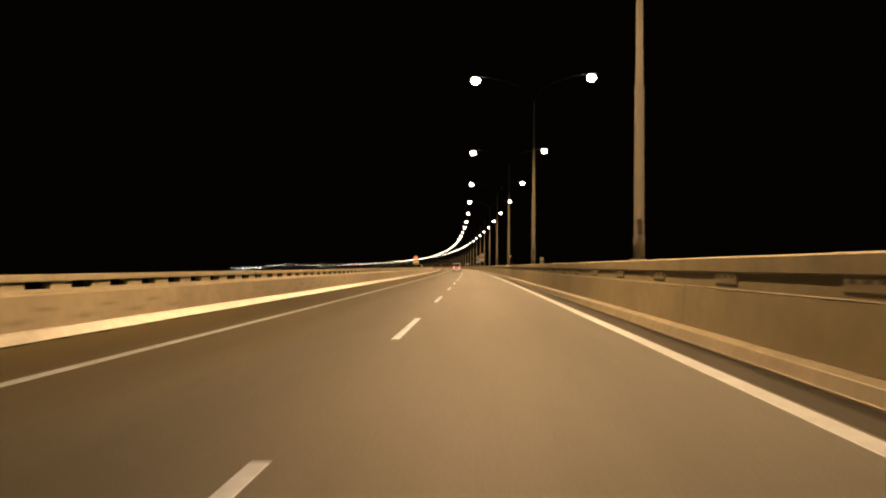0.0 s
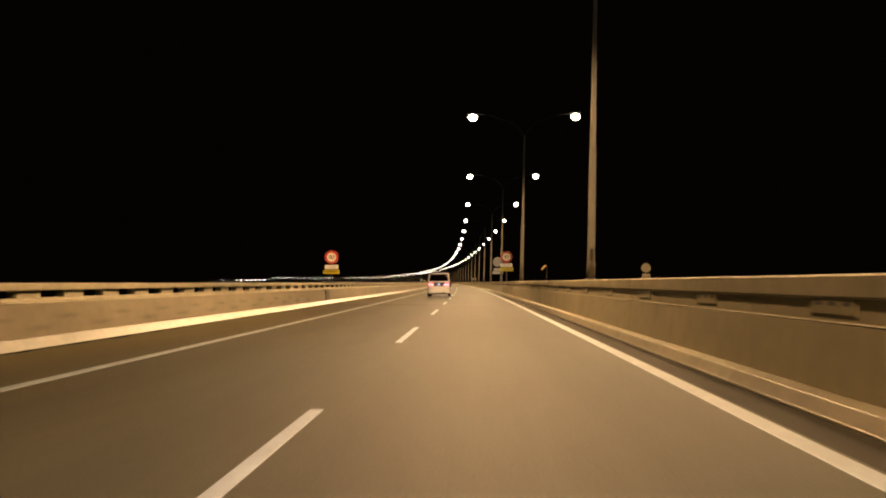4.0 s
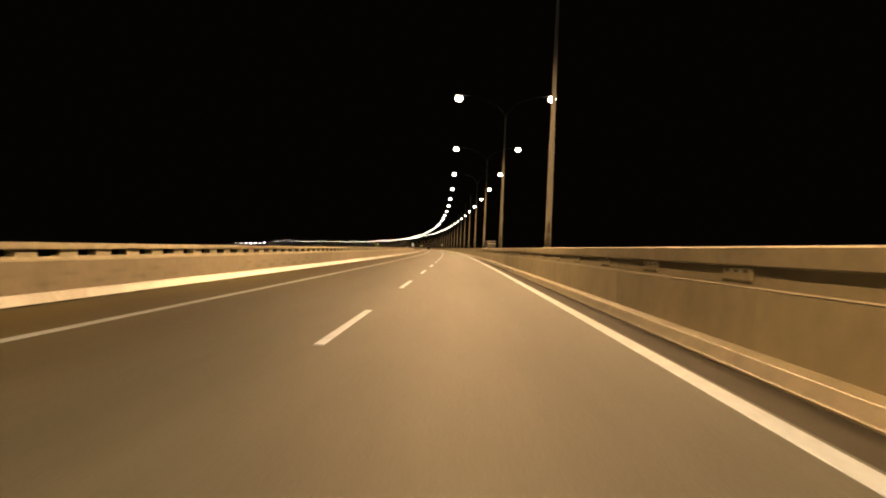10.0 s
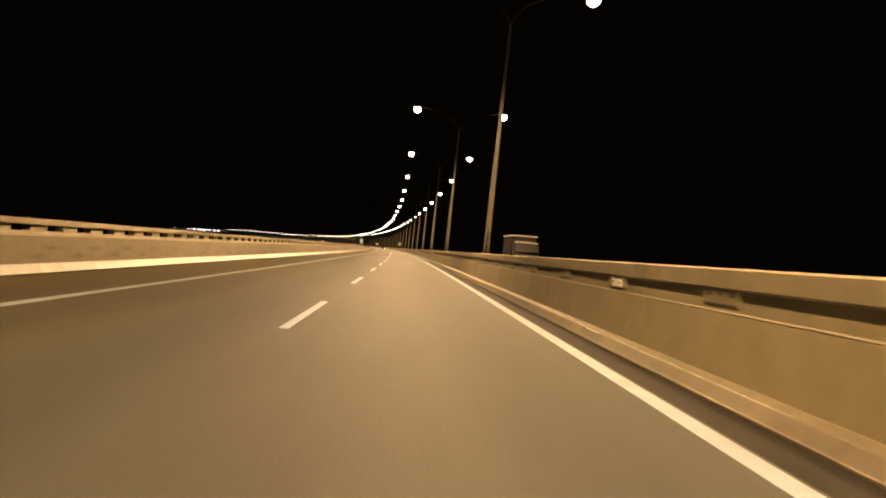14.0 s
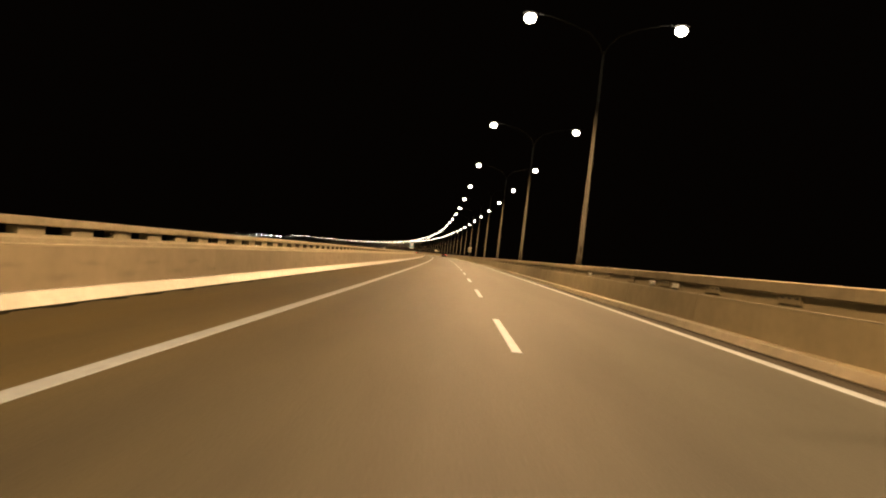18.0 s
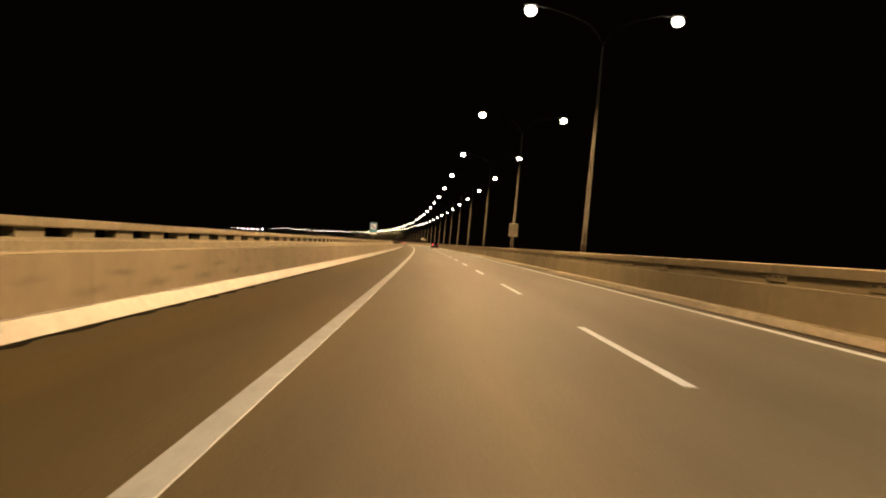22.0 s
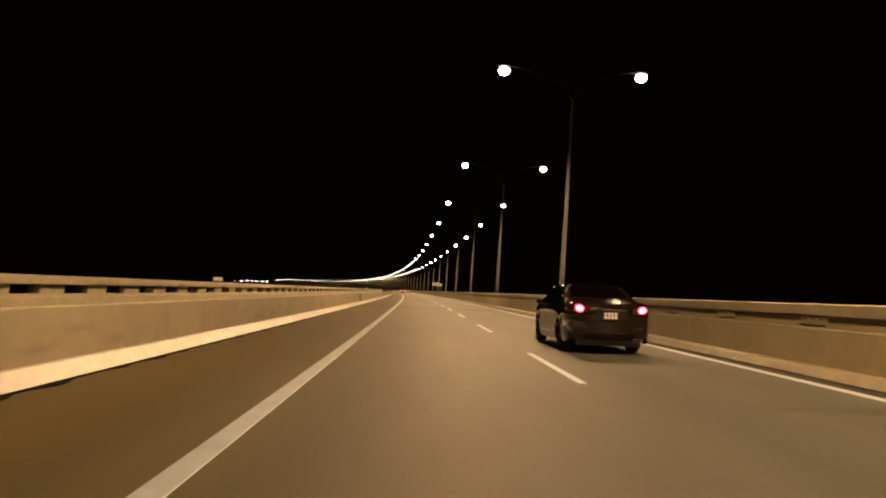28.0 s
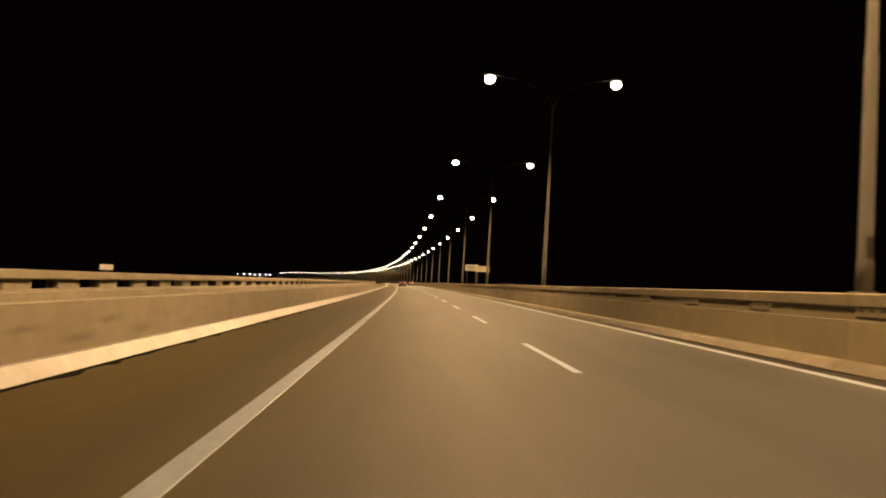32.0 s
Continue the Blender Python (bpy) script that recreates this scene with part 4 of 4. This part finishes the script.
def lorry():
    """A small lorry that comes the other way; only its upper half shows over the parapets."""
    t = empty("lorry", "small grey lorry with lit headlamps on the opposite carriageway", "lorry")
    paint = surface("grey_lorry_paint", (0.02, 0.02, 0.02), 0.35, grain=0.1, scale=3.0)
    pale = surface("pale_roof_paint", (0.5, 0.49, 0.46), 0.4, grain=0.1, scale=3.0)
    panel("cargo_box", (-1.0, 0.2, 0.95), (1.0, 4.6, 2.85), paint, t, 0.04)
    panel("cargo_roof", (-1.04, 0.16, 2.85), (1.04, 4.7, 2.95), pale, t, 0.03, "pale roof over the load")
    panel("cab_visor", (-0.9, 5.55, 2.33), (0.9, 6.05, 2.42), pale, t, 0.02)
    panel("chassis", (-0.45, 0.1, 0.45), (0.45, 6.2, 0.95), BLACK_TRIM, t, 0.02)
    cab = bmesh.new()
    box(cab, (-0.95, 4.75, 0.5), (0.95, 6.4, 2.35), 0.12)
    for v in cab.verts:
        if v.co.y > 5.8 and v.co.z > 1.4:
            v.co.y -= (v.co.z - 1.4) * 0.35
    part("cab", cab, paint, t)
    panel("windscreen", (-0.82, 6.02, 1.5), (0.82, 6.3, 1.62), TINTED, t, 0.01)
    for x in (-0.7, 0.7):
        panel("headlamp", (x - 0.12, 6.36, 0.75), (x + 0.12, 6.43, 0.92), HEAD_GLOW, t, 0.02)
        for y in (1.3, 5.4):
            wheel(t, x * 1.2, y, 0.38, 0.22, 5)
    return t


lorry().matrix_basis = along(408.0, 11.0, 0, 180)

# ---- signs
SIGN_WHITE = surface("sign_white", (0.82, 0.82, 0.80), 0.35, grain=0.06, scale=10.0, second=0.06, second_scale=2.0)
SIGN_RED = surface("sign_red", (0.42, 0.03, 0.02), 0.35, grain=0.08, scale=10.0)
SIGN_YELLOW = surface("sign_yellow", (0.48, 0.40, 0.015), 0.35, grain=0.08, scale=10.0)
# retroreflective faces: their glow stands in for headlamp light thrown back
SIGN_RETRO_WHITE, SIGN_RETRO_TEAL = glowing("retro_glow_white", (0.74, 0.70, 0.62), 0.42), glowing("retro_glow_teal", (0.01, 0.20, 0.21), 0.3)
SIGN_RETRO_PALE_TEAL = glowing("retro_glow_pale_teal", (0.12, 0.42, 0.42), 0.5)
SIGN_GREEN = surface("sign_green", (0.02, 0.16, 0.05), 0.35, grain=0.08, scale=10.0)
SIGN_BLACK = surface("sign_black", (0.015, 0.015, 0.015), 0.45, grain=0.1, scale=10.0)
SIGN_BACK = surface("sign_back_grey", (0.30, 0.28, 0.225), 0.6, 0.0, grain=0.1, scale=6.0)


def words(text, size, material, parent, at, name="lettering"):
    cu = bpy.data.curves.new(name, "FONT")
    cu.body, cu.size, cu.align_x, cu.align_y, cu.extrude = text, size, "CENTER", "CENTER", 0.003
    cu.materials.append(material)
    ob = new(name, cu)
    ob.parent = parent
    ob.matrix_basis = Matrix.Translation(at) @ pose(0, 0, 0, 90, 0, 0)
    return ob


def post(parent, h, r=0.045, x=0.0, y=0.06, z0=0.0):
    bm = bmesh.new()
    tube(bm, [(x, y, z0), (x, y, h)], [r, r], 10)
    return part("sign_post", bm, GALVANISED, parent, smooth=True)


def speed_sign(label, plates=True, foot=0.0):
    """Faces the traffic that drives along +y; stands at the origin."""
    s = empty("speed_limit_sign", label, "road sign")
    post(s, 4.2, z0=foot)
    plate = part("sign_disc", disc(bmesh.new(), (0, 0, 3.69), 0.58, 0.02, "Y", 40), SIGN_WHITE, s)
    part("red_ring", disc(bmesh.new(), (0, -0.014, 3.69), 0.575, 0.01, "Y", 40, 0.40), SIGN_RED, plate)
    words("80", 0.46, SIGN_BLACK, plate, (0, -0.016, 3.68))
    if plates:
        white = panel("white_plate", (-0.58, -0.01, 2.67), (0.58, 0.01, 3.02), SIGN_WHITE, s, 0.004)
        for z in (2.75, 2.845, 2.94):
            panel("text_bar", (-0.4, -0.016, z - 0.012), (0.4, -0.009, z + 0.012), SIGN_BACK, white, 0.001)
        yellow = panel("yellow_plate", (-0.68, -0.01, 2.26), (0.68, 0.01, 2.60), SIGN_YELLOW, s, 0.004)
        panel("text_bar", (-0.5, -0.016, 2.42), (0.5, -0.009, 2.48), SIGN_BLACK, yellow, 0.001)
    return s


def back_sign(label):
    """The grey backs of a round sign and its plates, clamped to a lamp post."""
    s = empty("rear_facing_sign", label, "road sign")
    part("sign_disc", disc(bmesh.new(), (0, 0, 3.65), 0.5, 0.02, "Y", 36), SIGN_BACK, s)
    panel("back_plate", (-0.42, -0.01, 2.72), (0.42, 0.01, 3.02), SIGN_BACK, s, 0.004)
    panel("back_plate", (-0.55, -0.01, 2.4), (0.55, 0.01, 2.68), SIGN_BACK, s, 0.004)
    for z in (3.4, 3.9, 2.55):
        panel("clamp", (-0.3, -0.04, z - 0.03), (0.3, -0.012, z + 0.03), SIGN_BACK, s, 0.004)
    return s


def phone_sign():
    s = empty("emergency_phone_sign", "retroreflective teal emergency telephone sign with a handset over a white plate", "road sign")
    post(s, 3.8, 0.06, z0=-0.6)
    board = panel("teal_board", (-0.54, -0.012, 2.33), (0.54, 0.012, 3.86), SIGN_RETRO_TEAL, s, 0.008)
    face = panel("white_square", (-0.44, -0.022, 2.74), (0.44, -0.011, 3.68), SIGN_RETRO_WHITE, board, 0.003)
    bm = bmesh.new()
    tube(bm, [(-0.25, -0.028, 3.50), (-0.19, -0.028, 3.28), (-0.04, -0.028, 3.10), (0.22, -0.028, 2.96)], [0.075, 0.045, 0.045, 0.075], 8)
    for v in bm.verts:
        v.co.y = -0.026 + (v.co.y + 0.028) * 0.08
    part("handset_symbol", bm, SIGN_BLACK, face)
    panel("text_bar", (-0.4, -0.022, 2.47), (0.4, -0.011, 2.6), SIGN_RETRO_PALE_TEAL, board, 0.002)
    for lo, hi in (((-0.56, -0.02, 2.32), (-0.525, 0.016, 3.88)), ((0.525, -0.02, 2.32), (0.56, 0.016, 3.88)), ((-0.525, -0.02, 3.845), (0.525, 0.016, 3.88))):
        panel("rim", lo, hi, SIGN_BACK, board, 0.004)
    panel("white_plate", (-0.56, -0.012, 2.04), (0.56, 0.012, 2.30), SIGN_RETRO_WHITE, s, 0.004)
    return s


speed_sign("round red-ringed speed limit sign over a yellow plate").matrix_basis = along(158.6, POST_V + 0.16)
back_sign("grey backs of a round sign and plates on a lamp post").matrix_basis = along(161.38, POLE_V - 0.38) @ Matrix.Translation((0, 0, -0.4))
far_sign = back_sign("grey back of a round sign by the opposite parapet")
far_sign.matrix_basis = along(163.7, 20.45) @ Matrix.Translation((0, 0, -1.0))
post(far_sign, 4.1, 0.045, z0=0.75)


def windsock():
    """A drooping fabric sock on a thin pole; it hangs from a ring at the top."""
    w = empty("windsock", "faded orange windsock drooping from a thin steel pole", "windsock")
    post(w, 4.95, 0.04, y=0.0, z0=-0.25)
    bm = bmesh.new()
    tube(bm, [(-0.04, 0, 4.86), (-0.3, 0, 4.78), (-0.62, 0, 4.5), (-0.88, 0, 4.2), (-1.1, 0, 3.85)], [0.22, 0.21, 0.19, 0.16, 0.12], 14)
    part("sock", bm, surface("faded_orange_cloth", (0.5, 0.33, 0.16), 0.8, grain=0.2, scale=6.0, second=0.2, second_scale=1.5), w, "faded orange cloth", True)
    bm = bmesh.new()
    disc(bm, (-0.04, 0, 4.86), 0.24, 0.03, "X", 20, 0.2)
    part("ring", bm, GALVANISED, w)
    return w


windsock().matrix_basis = along(248.9, 20.45)
speed_sign("round red-ringed speed limit sign by the outer parapet", True, -0.2).matrix_basis = along(147.0, -10.28) @ Matrix.Translation((0, 0, -0.4))
phone_sign().matrix_basis = along(672.0, -10.28)


CABINET = surface("pale_cabinet_paint", (0.36, 0.35, 0.31), 0.5, grain=0.08, scale=6.0, second=0.1, second_scale=1.5)
box_sign = empty("control_cabinet", "grey control cabinet strapped to a lamp post", "cabinet")
panel("case", (-0.36, -0.36, 2.2), (0.36, -0.09, 3.3), CABINET, box_sign, 0.02)
panel("cabinet_door", (-0.31, -0.372, 2.26), (0.31, -0.355, 3.24), CABINET, box_sign, 0.01)
panel("door_latch", (0.23, -0.39, 2.7), (0.27, -0.37, 2.8), BLACK_TRIM, box_sign, 0.003)
bm = bmesh.new()
disc(bm, (0, 0, 5.2), 0.125, 0.07, "Z", 20, 0.085)
part("strap", bm, GALVANISED, box_sign)
for z in (2.4, 3.1):
    bm = bmesh.new()
    disc(bm, (0, 0, z), 0.14, 0.05, "Z", 20, 0.1)
    part("strap", bm, GALVANISED, box_sign)
box_sign.matrix_basis = along(23 * SPACING, POLE_V)


def board_sign(label, w, z0, z1, face):
    s = empty("direction_sign", label, "road sign")
    for x in (-w * 0.35, w * 0.35):
        post(s, z1, 0.04, x)
    b = panel("sign_board", (-w / 2, -0.015, z0), (w / 2, 0.015, z1), face, s, 0.006)
    if face is not SIGN_BACK:
        panel("text_bar", (-w * 0.38, -0.022, z0 + 0.4), (w * 0.38, -0.014, z0 + 0.5), SIGN_BACK, b, 0.002)
        panel("text_bar", (-w * 0.3, -0.022, z0 + 0.16), (w * 0.3, -0.014, z0 + 0.26), SIGN_BACK, b, 0.002)
    return s


board_sign("pale sign board on two posts in the median", 1.5, 2.75, 3.45, SIGN_WHITE).matrix_basis = along(906.0, POST_V + 0.1)
board_sign("grey back of a sign board in the median", 1.5, 2.5, 3.1, SIGN_BACK).matrix_basis = along(897.0, POST_V + 0.35)
marker = empty("distance_marker", "small green distance marker above the parapet", "road sign")
post(marker, 1.8, 0.03, z0=1.13)
panel("marker_plate", (-0.2, -0.01, 1.3), (0.2, 0.01, 1.8), SIGN_GREEN, marker, 0.004)
panel("text_bar", (-0.12, -0.016, 1.45), (0.12, -0.009, 1.65), SIGN_YELLOW, marker, 0.002)
marker.matrix_basis = along(350.8, -9.9)


def reflector():
    r = empty("delineator", "small white delineator on the parapet's top rail", "delineator", "delineators on the parapet")
    panel("bracket", (-0.06, -0.015, 0.0), (0.06, 0.015, 0.06), GALVANISED, r, 0.003)
    panel("reflector_plate", (-0.17, -0.012, 0.05), (0.17, 0.012, 0.19), SIGN_WHITE, r, 0.006)
    return r


first_reflector = reflector()
REFLECTORS = (450.5, 549.7, 746.0, 841.0)
first_reflector.matrix_basis = along(REFLECTORS[0], -9.9, 1.13)
for s in REFLECTORS[1:]:
    copy_thing(first_reflector, along(s, -9.9, 1.13))

# ---- lights of the far shore, beyond the end of the bend
SHORE = glowing("shore_light", (1.0, 0.9, 0.78), 40.0)
bm = bmesh.new()
for k in range(8):
    a = radians((18.9, 19.22, 19.64, 20.0, 20.36, 20.78, 21.25, 22.3)[k])
    p = spot(585, 0, 0) + Vector((-math.sin(a) * 4250, math.cos(a) * 4250, 16.5 + random.uniform(-1.5, 1.5)))
    c = bmesh.ops.create_icosphere(bm, subdivisions=1, radius=(2.2, 1.9, 2.3, 2.0, 2.2, 1.8, 1.1, 0.8)[k])
    bmesh.ops.translate(bm, verts=c["verts"], vec=p)
tagged(part("shore_lights", bm, SHORE), "scattered lamps of a distant shore", "distant lights", kind="stuff")

# ---- white reflector boxes between the median's rails, standing in for bright glints there
case = empty("junction_box", "small white reflector box with two holes between the median rails", "junction box", "junction boxes on the median")
panel("case", (-0.04, -0.24, 0.83), (0.04, 0.24, 0.94), SIGN_WHITE, case, 0.01)
for y in (-0.16, 0.16):
    part("hole", disc(bmesh.new(), (-0.042, y, 0.9), 0.02, 0.01, "X", 14), SIGN_BLACK, case)
BOXES = (150.0, 357.07, 420.0, 421.5, 469.2, 471.2, 480.0)
case.matrix_basis = along(BOXES[0], 4.615)
for s in BOXES[1:]:
    copy_thing(case, along(s, 4.615))
